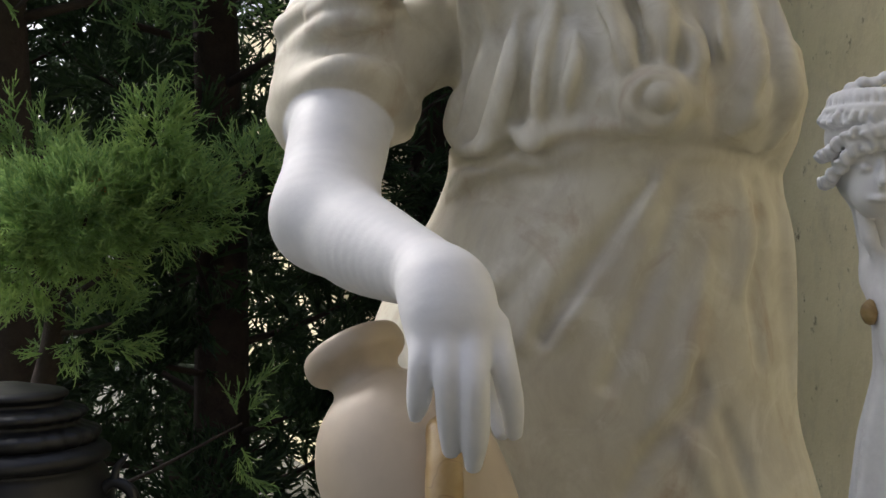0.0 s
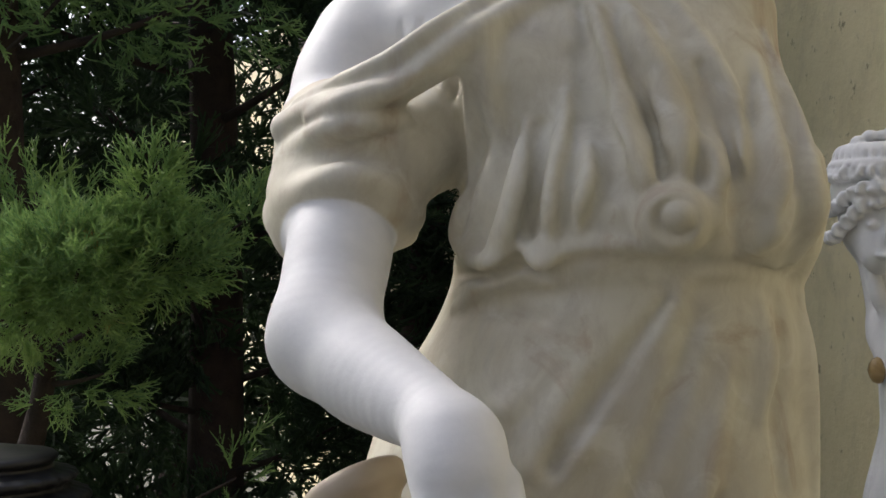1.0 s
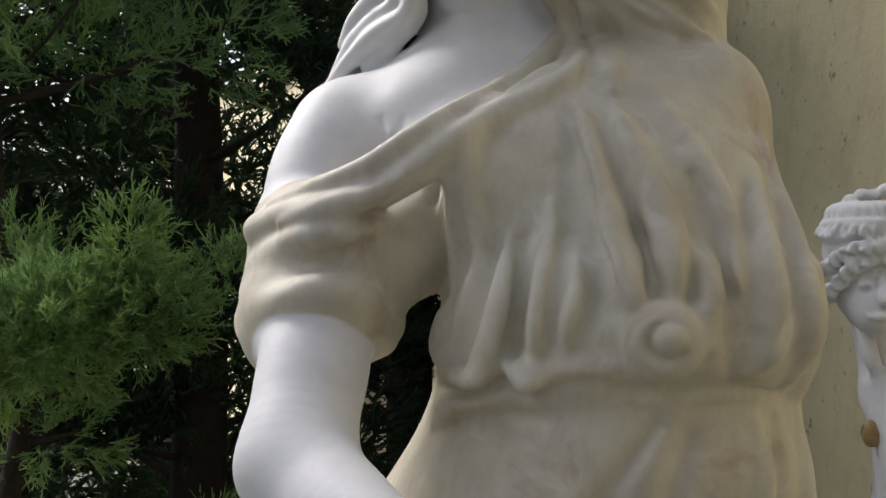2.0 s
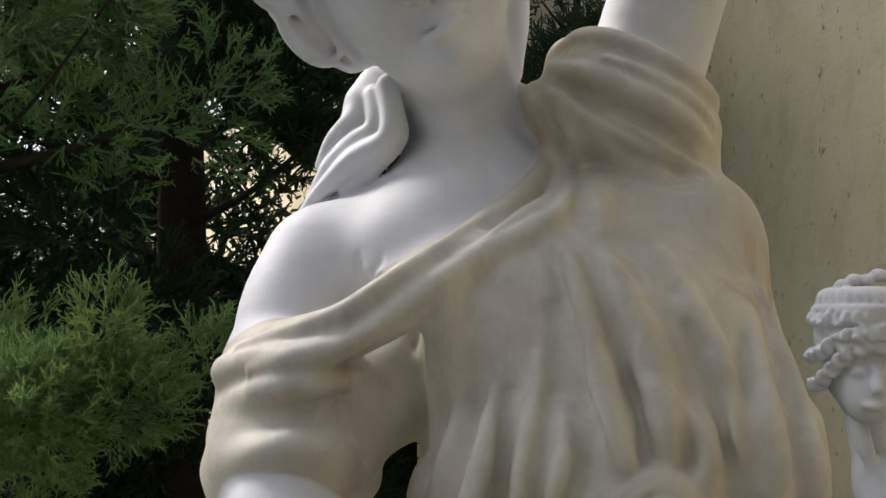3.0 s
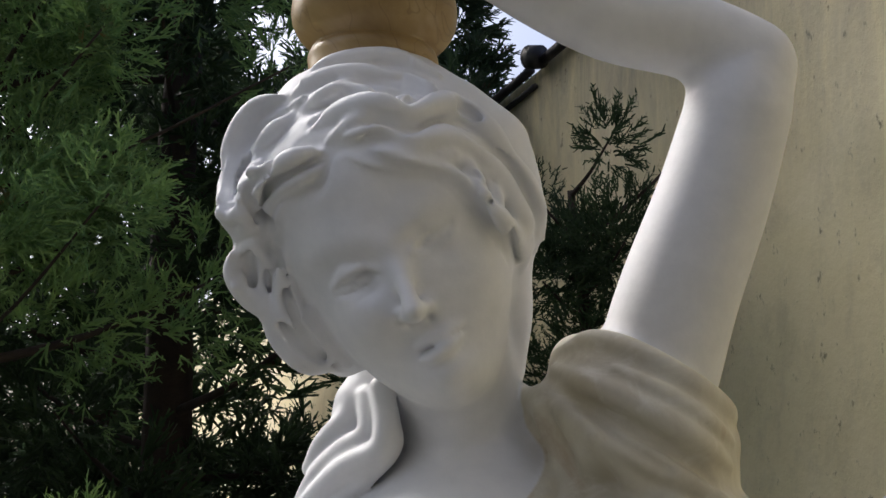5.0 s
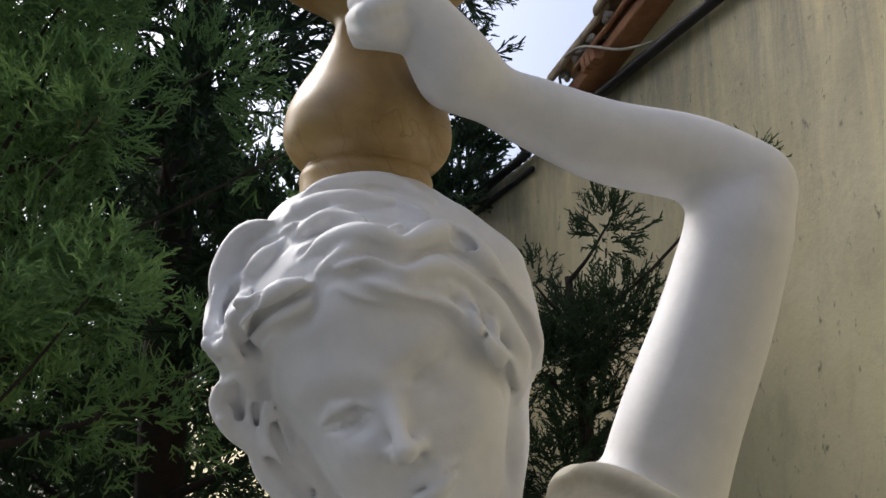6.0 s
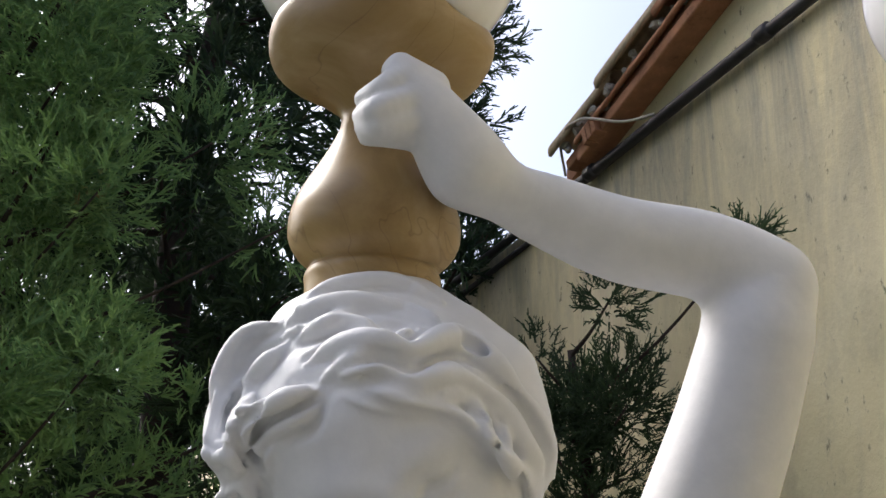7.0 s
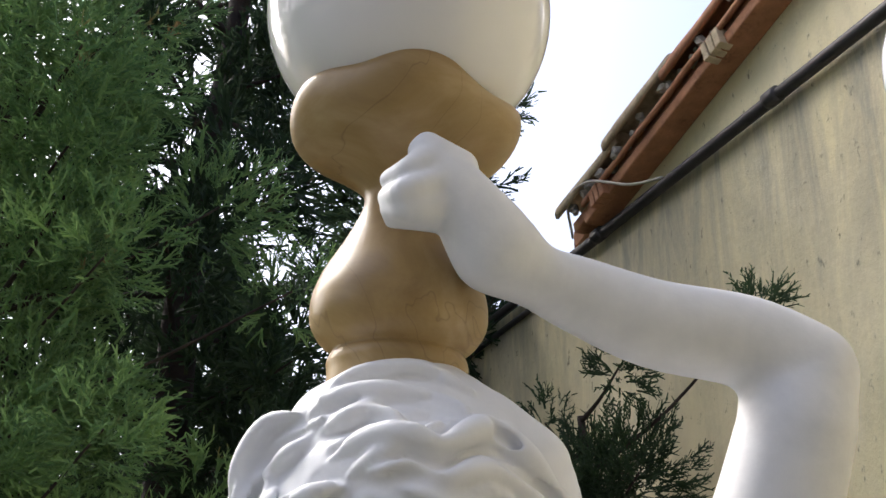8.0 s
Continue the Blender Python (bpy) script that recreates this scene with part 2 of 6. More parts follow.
class Sculpture:
    """A carved form: soft unions and cuts of simple solids, skinned over a fine lattice."""

    def __init__(self, h):
        self.h, self.solids = h, []

    def add(self, tag, fn, lo, hi, k, cut=False):
        self.solids.append((tag, fn, np.array(lo), np.array(hi), k, cut))

    def limb(self, tag, points, k, cut=False):
        rows = spline(points, 5)
        p, r = rows[:, :3], np.maximum(rows[:, 3], 0.0008)

        def fn(q):
            best = np.full(len(q), 9.0)
            for a, b, ra, rb in zip(p, p[1:], r, r[1:]):
                ba = b - a
                t = np.clip((q - a) @ ba / max(ba @ ba, 1e-9), 0, 1)
                e = q - a - t[:, None] * ba
                best = np.minimum(best, np.sqrt((e * e).sum(1)) - ra - (rb - ra) * t)
            return best
        self.add(tag, fn, (p - r[:, None]).min(0), (p + r[:, None]).max(0), k, cut)

    def groove(self, tag, points, k):
        self.limb(tag, points, k, True)

    def ball(self, tag, at, radii, turn, k, cut=False):
        at, radii = np.array(at), np.array(radii)
        m = np.array(Euler([radians(a) for a in turn]).to_matrix())

        def fn(q):
            e = (q - at) @ m
            k0 = np.sqrt(((e / radii) ** 2).sum(1))
            k1 = np.sqrt(((e / radii ** 2) ** 2).sum(1))
            return k0 * (k0 - 1) / np.maximum(k1, 1e-6)
        self.add(tag, fn, at - radii.max(), at + radii.max(), k, cut)

    def scoop(self, tag, at, radii, turn, k):
        self.ball(tag, at, radii, turn, k, True)

    def loft(self, tag, rows, k, folds=(), full=2.0, trim=None):
        """Upright body through rows of (z, x, y, half width, half depth); folds: (count, depth, phase, z0, z1); full: 2 is an
        ellipse, more is squarer; trim: a point and a normal, past which it is cut away."""
        c = np.array(rows)
        z = np.linspace(c[0, 0], c[-1, 0], 120)
        v = np.stack([np.interp(z, c[:, 0], c[:, i]) for i in range(1, 5)], 1)
        pad = np.vstack([v[:1]] * 3 + [v] + [v[-1:]] * 3)
        v = sum(pad[i:i + len(v)] for i in range(7)) / 7

        def fn(q):
            x, y, rx, ry = (np.interp(q[:, 2], z, v[:, i]) for i in range(4))
            dx, dy = q[:, 0] - x, q[:, 1] - y
            a = np.arctan2(dy, dx)
            swell = 1.0
            for n, depth, phase, z0, z1 in folds:
                on = np.clip((q[:, 2] - z0) / (z1 - z0), 0, 1)
                swell = swell + depth * on * np.sin(n * a + phase + 1.3 * np.sin(2.3 * a + phase) + 1.5 * q[:, 2])
            e = (np.abs(dx / rx) ** full + np.abs(dy / ry) ** full) ** (1 / full) / swell
            side = (e - 1) * np.minimum(rx, ry)
            d = np.maximum(side, np.maximum(q[:, 2] - z[-1], z[0] - q[:, 2]))
            return d if trim is None else np.maximum(d, (q - np.array(trim[0])) @ np.array(trim[1]))
        lo = (v[:, 0] - v[:, 2] * 1.2).min(), (v[:, 1] - v[:, 3] * 1.2).min(), z[0]
        hi = (v[:, 0] + v[:, 2] * 1.2).max(), (v[:, 1] + v[:, 3] * 1.2).max(), z[-1]
        self.add(tag, fn, lo, hi, k)

    def field(self, lo, hi, points, only=None):
        """The distance at points (blocks, n, 3), whose blocks span lo to hi."""
        d = np.full(points.shape[:2], 1.0, np.float32)
        for tag, fn, a, b, k, cut in self.solids:
            if only and (tag != only or cut):
                continue
            pad = k + 0.024
            near = np.nonzero(((lo < b + pad) & (hi > a - pad)).all(1))[0]
            if not len(near):
                continue
            q = points[near]
            v = fn(q.reshape(-1, 3)).reshape(q.shape[:2]).astype(np.float32)
            old = d[near]
            if cut:
                s = np.maximum(k - np.abs(old + v), 0) / k
                d[near] = np.maximum(old, -v) + s * s * k / 4
            else:
                s = np.maximum(k - np.abs(old - v), 0) / k
                d[near] = np.minimum(old, v) - s * s * k / 4
        return d

    def skin(self, h, below, above):
        """Vertices and quads of the surface between two heights."""
        B = 8
        size = B * h
        lo = np.min([s[2] for s in self.solids if not s[5]], 0) - 0.03
        hi = np.max([s[3] for s in self.solids if not s[5]], 0) + 0.03
        nb = np.ceil((hi - lo) / size).astype(int)
        g = np.stack(np.meshgrid(*[np.arange(n) for n in nb], indexing="ij"), -1).reshape(-1, 3)
        mid = lo + (g + 0.5) * size
        probe = np.array([(0, 0, 0)] + [(x, y, w) for x in (-0.5, 0.5) for y in (-0.5, 0.5) for w in (-0.5, 0.5)]) * size
        d = self.field(mid - size, mid + size, mid[:, None] + probe)
        g = g[(((d < 0).any(1) & (d > 0).any(1)) | (np.abs(d[:, 0]) < size * 1.25)) & (mid[:, 2] > below) & (mid[:, 2] < above)]
        dims = nb * B + 2
        gid = lambda c: (c[..., 0] * dims[1] + c[..., 1]) * dims[2] + c[..., 2]
        cells = np.stack(np.meshgrid(*[np.arange(B + 1)] * 3, indexing="ij"), -1).reshape(-1, 3)
        ids, places, quads = [], [], []
        for s in range(0, len(g), 1500):
            b = g[s:s + 1500]
            corner = b[:, None] * B + cells
            pts = lo + corner * h
            base = lo + b * size
            v = self.field(base, base + size, pts).reshape(-1, B + 1, B + 1, B + 1)
            inside = v < 0
            sub = lambda arr, i, j, k: arr[:, i:i + B, j:j + B, k:k + B]
            count = sum(sub(inside, i, j, k).astype(np.int8) for i in (0, 1) for j in (0, 1) for k in (0, 1))
            at = np.nonzero((count > 0) & (count < 8))
            total, number = np.zeros((len(at[0]), 3)), np.zeros(len(at[0]))
            for ax in range(3):
                for o1 in (0, 1):
                    for o2 in (0, 1):
                        o = [o1, o2]
                        o.insert(ax, 0)
                        e = list(o)
                        e[ax] = 1
                        va = v[at[0], at[1] + o[0], at[2] + o[1], at[3] + o[2]]
                        vb = v[at[0], at[1] + e[0], at[2] + e[1], at[3] + e[2]]
                        hit = (va < 0) != (vb < 0)
                        t = np.where(hit, va / np.where(hit, va - vb, 1), 0)
                        pos = np.repeat(np.array(o, float)[None], len(t), 0)
                        pos[:, ax] = t
                        total += pos * hit[:, None]
                        number += hit
            cell = b[at[0]] * B + np.stack(at[1:], 1)
            ids.append(gid(cell))
            places.append(lo + (cell + total / number[:, None]) * h)
            for ax in range(3):
                e = [0, 0, 0]
                e[ax] = 1
                one, two = sub(inside, 0, 0, 0), sub(inside, *e)
                at = np.nonzero(one != two)
                c = b[at[0]] * B + np.stack(at[1:], 1)
                u, w = np.zeros(3, int), np.zeros(3, int)
                u[(ax + 1) % 3], w[(ax + 2) % 3] = 1, 1
                q = np.stack([gid(c - u - w), gid(c - w), gid(c), gid(c - u)], 1)
                q[~one[at]] = q[~one[at]][:, ::-1]
                quads.append(q)
        ids, places, quads = np.concatenate(ids), np.concatenate(places), np.concatenate(quads)
        order = np.argsort(ids)
        ids, places = ids[order], places[order]
        where = np.minimum(np.searchsorted(ids, quads), len(ids) - 1)
        return places, where[(ids[where] == quads).all(1)]

    def build(self, name, material, split=None, coarse=0.006):
        """One mesh; below the height split the lattice is coarser."""
        places, where = self.skin(self.h, -9 if split is None else split, 9)
        if split is not None:
            low, quads = self.skin(coarse, -9, split + coarse * 4)
            where = np.concatenate([where, quads + len(places)])
            places = np.concatenate([places, low])
        # even out the lattice's steps
        a, b = where.ravel(), np.roll(where, -1, 1).ravel()
        count = np.maximum(np.bincount(a, minlength=len(places)) + np.bincount(b, minlength=len(places)), 1)
        mean = np.stack([(np.bincount(a, places[b, i], len(places)) + np.bincount(b, places[a, i], len(places))) / count for i in range(3)], 1)
        places = np.where((count > 5)[:, None], places * 0.65 + mean * 0.35, places)
        me = raw_mesh(name, places, where, material)
        p = places[:, None]
        skin, cloth = (self.field(places, places, p, only)[:, 0] for only in ("skin", "cloth"))
        mask = np.clip((skin - cloth) / 0.003 + 0.5, 0, 1).astype(np.float32)
        me.attributes.new("cloth", "FLOAT", "POINT").data.foreach_set("value", mask)
        return new(name, me)


# ---- the statue ----
carve = Sculpture(0.0022)
# skirt, belly and hips
carve.loft("cloth", [(0.502, 0.137, 1.120, 0.279, 0.220), (0.777, 0.134, 1.110, 0.263, 0.210), (1.043, 0.131, 1.110, 0.250, 0.200), (1.270, 0.121, 1.090, 0.222, 0.185), (1.354, 0.117, 1.090, 0.200, 0.180), (1.417, 0.124, 1.090, 0.194, 0.175), (1.469, 0.132, 1.090, 0.182, 0.168), (1.511, 0.144, 1.085, 0.164, 0.160), (1.552, 0.150, 1.080, 0.149, 0.150), (1.583, 0.151, 1.080, 0.142, 0.140)], 0.020, [(9, 0.03, 0.4, 1.35, 0.9)], 2.2, None)
# blouse, cut along the slanting neckline
carve.loft("cloth", [(1.565, 0.149, 1.075, 0.133, 0.120), (1.591, 0.158, 1.075, 0.151, 0.155), (1.630, 0.166, 1.080, 0.157, 0.163), (1.677, 0.167, 1.085, 0.151, 0.155), (1.682, 0.163, 1.090, 0.148, 0.145), (1.724, 0.150, 1.095, 0.147, 0.135), (1.768, 0.136, 1.110, 0.155, 0.130), (1.809, 0.131, 1.130, 0.156, 0.125), (1.846, 0.132, 1.150, 0.143, 0.100), (1.868, 0.138, 1.160, 0.109, 0.070)], 0.012, (), 2.4, ((0.127, 1.090, 1.844), (-0.434, -0.107, 0.894)))
# chest, shoulders and neck
carve.limb("skin", [(-0.051, 1.165, 1.785, 0.048), (0.030, 1.190, 1.820, 0.060), (0.109, 1.200, 1.833, 0.063), (0.209, 1.170, 1.819, 0.059)], 0.030)
carve.limb("skin", [(0.061, 1.205, 1.854, 0.073), (0.050, 1.190, 1.910, 0.054), (0.041, 1.165, 1.946, 0.050), (0.027, 1.130, 1.984, 0.048)], 0.030)
carve.ball("skin", (0.014, 1.135, 1.793), (0.084, 0.075, 0.059), (0, 0, 0), 0.040)
carve.ball("skin", (0.060, 1.160, 1.837), (0.076, 0.070, 0.056), (0, 0, 0), 0.040)
carve.ball("cloth", (0.047, 1.075, 1.732), (0.053, 0.098, 0.060), (0, 0, 0), 0.030)
carve.ball("cloth", (0.181, 1.075, 1.738), (0.056, 0.090, 0.060), (0, 0, 0), 0.035)
carve.ball("cloth", (0.230, 1.130, 1.810), (0.057, 0.100, 0.061), (0, 0, 0), 0.030)
# folds of the blouse
carve.limb("cloth", [(0.113, 0.995, 1.793, 0.002), (0.117, 0.975, 1.757, 0.007), (0.125, 0.958, 1.715, 0.009), (0.130, 0.942, 1.683, 0.008), (0.142, 0.926, 1.660, 0.007), (0.146, 0.920, 1.641, 0.002)], 0.008)
carve.limb("cloth", [(0.143, 0.995, 1.793, 0.003), (0.150, 0.975, 1.762, 0.010), (0.164, 0.961, 1.728, 0.012), (0.176, 0.950, 1.695, 0.012), (0.177, 0.927, 1.668, 0.011), (0.174, 0.921, 1.645, 0.003)], 0.008)
carve.limb("cloth", [(0.176, 1.002, 1.803, 0.003), (0.207, 0.972, 1.741, 0.009), (0.224, 0.957, 1.692, 0.010), (0.220, 0.928, 1.652, 0.011), (0.215, 0.923, 1.614, 0.003)], 0.008)
carve.limb("cloth", [(0.043, 0.996, 1.779, 0.004), (0.026, 0.985, 1.748, 0.012), (0.022, 0.992, 1.707, 0.011), (0.025, 1.009, 1.669, 0.010), (0.019, 1.012, 1.638, 0.011), (0.013, 1.021, 1.604, 0.013), (0.023, 0.997, 1.581, 0.004)], 0.008)
carve.limb("cloth", [(0.059, 0.974, 1.690, 0.002), (0.058, 0.958, 1.658, 0.008), (0.050, 0.956, 1.626, 0.010), (0.039, 0.969, 1.588, 0.012), (0.027, 0.990, 1.577, 0.004)], 0.008)
carve.limb("cloth", [(0.091, 0.964, 1.715, 0.002), (0.088, 0.953, 1.682, 0.008), (0.082, 0.939, 1.651, 0.011), (0.078, 0.935, 1.620, 0.011), (0.076, 0.936, 1.600, 0.002)], 0.008)
carve.limb("cloth", [(0.109, 0.946, 1.683, 0.002), (0.105, 0.930, 1.651, 0.008), (0.099, 0.926, 1.628, 0.009), (0.097, 0.927, 1.609, 0.002)], 0.008)
carve.limb("cloth", [(0.128, 0.937, 1.691, 0.004), (0.135, 0.922, 1.664, 0.006), (0.144, 0.917, 1.641, 0.005)], 0.008)
carve.limb("cloth", [(0.263, 1.027, 1.776, 0.003), (0.274, 0.993, 1.701, 0.011), (0.277, 0.958, 1.652, 0.012), (0.278, 0.955, 1.619, 0.014), (0.269, 0.967, 1.586, 0.005)], 0.008)
carve.limb("cloth", [(0.244, 0.969, 1.700, 0.003), (0.249, 0.939, 1.652, 0.012), (0.245, 0.934, 1.613, 0.013), (0.233, 0.934, 1.594, 0.004)], 0.008)
carve.limb("cloth", [(0.188, 0.931, 1.683, 0.006), (0.196, 0.923, 1.649, 0.009), (0.195, 0.920, 1.614, 0.009)], 0.008)
carve.groove("cloth", [(0.102, 0.973, 1.748, 0.002), (0.110, 0.954, 1.699, 0.004), (0.117, 0.931, 1.667, 0.004), (0.125, 0.921, 1.637, 0.003)], 0.016)
carve.groove("cloth", [(0.068, 0.963, 1.682, 0.002), (0.066, 0.946, 1.646, 0.004), (0.061, 0.945, 1.611, 0.004), (0.058, 0.950, 1.591, 0.002)], 0.016)
carve.groove("cloth", [(0.154, 0.953, 1.731, 0.002), (0.157, 0.947, 1.691, 0.004), (0.160, 0.923, 1.652, 0.004)], 0.016)
carve.groove("cloth", [(0.203, 0.961, 1.720, 0.003), (0.190, 0.924, 1.683, 0.004), (0.185, 0.919, 1.649, 0.004)], 0.016)
carve.groove("cloth", [(0.243, 0.981, 1.725, 0.003), (0.230, 0.928, 1.668, 0.004), (0.222, 0.920, 1.622, 0.004)], 0.016)
carve.groove("cloth", [(0.003, 1.011, 1.733, 0.003), (0.006, 1.041, 1.690, 0.005), (0.008, 1.012, 1.647, 0.004)], 0.016)
# girdle, its knot and round clasp
carve.limb("cloth", [(0.008, 1.027, 1.557, 0.003), (0.027, 0.994, 1.565, 0.009), (0.054, 0.966, 1.575, 0.009), (0.080, 0.946, 1.581, 0.008), (0.114, 0.932, 1.585, 0.008), (0.149, 0.923, 1.591, 0.003)], 0.008)
carve.limb("cloth", [(0.005, 1.021, 1.545, 0.002), (0.031, 0.983, 1.557, 0.007), (0.054, 0.964, 1.564, 0.006), (0.089, 0.946, 1.571, 0.006), (0.142, 0.937, 1.576, 0.006), (0.201, 0.941, 1.579, 0.008), (0.252, 0.963, 1.579, 0.003)], 0.010)
carve.limb("cloth", [(0.075, 0.941, 1.592, 0.011), (0.077, 0.941, 1.588, 0.011)], 0.006)
carve.ball("cloth", (0.165, 0.918, 1.615), (0.030, 0.022, 0.028), (0, 0, 0), 0.006)
carve.scoop("cloth", (0.162, 0.896, 1.612), (0.021, 0.010, 0.020), (0, 0, 0), 0.003)
carve.ball("cloth", (0.168, 0.910, 1.617), (0.015, 0.016, 0.014), (0, 0, 0), 0.002)
carve.limb("cloth", [(0.277, 1.020, 1.633, 0.019), (0.284, 1.010, 1.592, 0.016), (0.279, 1.020, 1.564, 0.011)], 0.015)
# deeper folds and creases of the blouse and its lower edge
carve.limb("cloth", [(0.025, 0.971, 1.766, 0.0022), (0.031, 0.984, 1.715, 0.0075), (0.040, 0.992, 1.677, 0.0075), (0.029, 0.991, 1.636, 0.0075), (0.018, 1.004, 1.595, 0.0022)], 0.014)
carve.limb("cloth", [(0.118, 0.990, 1.784, 0.0022), (0.126, 0.957, 1.727, 0.0075), (0.139, 0.940, 1.683, 0.0075), (0.145, 0.917, 1.647, 0.0022)], 0.014)
carve.limb("cloth", [(0.145, 0.979, 1.776, 0.0022), (0.160, 0.960, 1.728, 0.0075), (0.169, 0.934, 1.683, 0.0075), (0.174, 0.924, 1.648, 0.0022)], 0.014)
carve.limb("cloth", [(0.062, 0.975, 1.686, 0.0022), (0.052, 0.950, 1.634, 0.0075), (0.037, 0.960, 1.585, 0.0022)], 0.014)
carve.limb("cloth", [(0.191, 0.974, 1.749, 0.0022), (0.208, 0.956, 1.691, 0.0075), (0.206, 0.923, 1.645, 0.0022)], 0.014)
carve.limb("cloth", [(0.248, 0.998, 1.743, 0.0022), (0.248, 0.954, 1.684, 0.0075), (0.238, 0.930, 1.629, 0.0022)], 0.014)
carve.groove("cloth", [(0.104, 0.993, 1.788, 0.0010), (0.115, 0.959, 1.731, 0.0035), (0.121, 0.950, 1.691, 0.0035), (0.129, 0.928, 1.665, 0.0010)], 0.012)
carve.groove("cloth", [(0.100, 0.954, 1.690, 0.0010), (0.090, 0.931, 1.651, 0.0035), (0.085, 0.928, 1.611, 0.0010)], 0.012)
carve.groove("cloth", [(0.073, 0.967, 1.690, 0.0010), (0.066, 0.953, 1.646, 0.0035), (0.059, 0.952, 1.606, 0.0035), (0.049, 0.956, 1.584, 0.0010)], 0.012)
carve.groove("cloth", [(0.126, 0.933, 1.671, 0.0010), (0.118, 0.926, 1.640, 0.0035), (0.104, 0.922, 1.611, 0.0010)], 0.012)
carve.groove("cloth", [(0.196, 0.965, 1.736, 0.0010), (0.210, 0.945, 1.683, 0.0035), (0.214, 0.921, 1.630, 0.0035), (0.215, 0.929, 1.590, 0.0010)], 0.012)
carve.groove("cloth", [(0.044, 0.975, 1.715, 0.0010), (0.051, 0.975, 1.678, 0.0035), (0.040, 0.967, 1.633, 0.0035), (0.028, 0.980, 1.593, 0.0010)], 0.012)
carve.groove("cloth", [(0.262, 1.023, 1.780, 0.0010), (0.271, 0.991, 1.722, 0.0035), (0.267, 0.953, 1.668, 0.0035), (0.252, 0.921, 1.614, 0.0010)], 0.012)
carve.groove("cloth", [(0.015, 0.966, 1.749, 0.0010), (0.017, 0.979, 1.715, 0.0035), (0.024, 0.994, 1.677, 0.0035), (0.014, 1.002, 1.626, 0.0010)], 0.012)
carve.limb("cloth", [(0.008, 1.043, 1.586, 0.0020), (0.031, 0.967, 1.583, 0.0080), (0.056, 0.959, 1.596, 0.0080), (0.070, 0.939, 1.582, 0.0080), (0.090, 0.936, 1.592, 0.0080), (0.123, 0.926, 1.595, 0.0080), (0.144, 0.921, 1.595, 0.0020)], 0.006)
carve.groove("cloth", [(0.008, 1.042, 1.572, 0.0012), (0.035, 0.968, 1.573, 0.0040), (0.055, 0.956, 1.584, 0.0040), (0.073, 0.943, 1.573, 0.0040), (0.092, 0.931, 1.581, 0.0040), (0.122, 0.923, 1.584, 0.0040), (0.163, 0.929, 1.580, 0.0040), (0.214, 0.936, 1.580, 0.0040), (0.266, 0.981, 1.575, 0.0012)], 0.008)
# folds of the skirt
carve.limb("cloth", [(0.178, 0.938, 1.568, 0.0022), (0.156, 0.933, 1.536, 0.0090), (0.138, 0.929, 1.509, 0.0022)], 0.012)
carve.limb("cloth", [(0.121, 0.927, 1.480, 0.0022), (0.097, 0.924, 1.445, 0.0090), (0.083, 0.922, 1.423, 0.0022)], 0.012)
carve.limb("cloth", [(0.059, 0.941, 1.485, 0.0022), (0.044, 0.944, 1.472, 0.0090)], 0.012)
carve.limb("cloth", [(0.103, 0.933, 1.509, 0.0022), (0.079, 0.931, 1.465, 0.0090), (0.063, 0.928, 1.429, 0.0090)], 0.012)
carve.limb("cloth", [(0.240, 0.960, 1.551, 0.0022), (0.245, 0.956, 1.505, 0.0090), (0.237, 0.949, 1.464, 0.0022)], 0.012)
carve.limb("cloth", [(0.287, 1.012, 1.554, 0.0022), (0.290, 1.006, 1.510, 0.0090), (0.290, 0.997, 1.453, 0.0090), (0.296, 1.001, 1.380, 0.0022)], 0.012)
carve.limb("cloth", [(0.210, 0.940, 1.509, 0.0022), (0.197, 0.931, 1.447, 0.0090), (0.180, 0.923, 1.390, 0.0090), (0.152, 0.914, 1.334, 0.0022)], 0.012)
carve.limb("cloth", [(0.184, 0.921, 1.366, 0.0022), (0.198, 0.924, 1.337, 0.0090), (0.213, 0.925, 1.305, 0.0022)], 0.012)
carve.groove("cloth", [(0.164, 0.933, 1.554, 0.0013), (0.135, 0.925, 1.516, 0.0045), (0.113, 0.924, 1.485, 0.0045), (0.078, 0.921, 1.432, 0.0045)], 0.014)
carve.groove("cloth", [(0.202, 0.925, 1.390, 0.0013), (0.183, 0.917, 1.366, 0.0045), (0.160, 0.912, 1.343, 0.0045), (0.142, 0.907, 1.313, 0.0013)], 0.014)
carve.groove("cloth", [(0.200, 0.925, 1.407, 0.0013), (0.202, 0.924, 1.385, 0.0045), (0.196, 0.921, 1.368, 0.0013)], 0.014)
carve.groove("cloth", [(0.259, 0.972, 1.552, 0.0013), (0.263, 0.968, 1.510, 0.0045), (0.254, 0.957, 1.464, 0.0045), (0.257, 0.955, 1.409, 0.0013)], 0.014)
carve.groove("cloth", [(0.188, 0.933, 1.545, 0.0013), (0.169, 0.926, 1.492, 0.0045), (0.152, 0.919, 1.448, 0.0045), (0.128, 0.914, 1.395, 0.0013)], 0.014)
carve.groove("cloth", [(0.022, 0.983, 1.552, 0.0013), (0.053, 0.958, 1.558, 0.0045), (0.084, 0.944, 1.556, 0.0013)], 0.014)
carve.groove("cloth", [(0.015, 0.996, 1.546, 0.0013), (0.040, 0.969, 1.547, 0.0045), (0.071, 0.946, 1.540, 0.0013)], 0.014)
carve.groove("cloth", [(0.222, 0.932, 1.366, 0.0013), (0.236, 0.936, 1.334, 0.0045), (0.245, 0.936, 1.303, 0.0013)], 0.014)
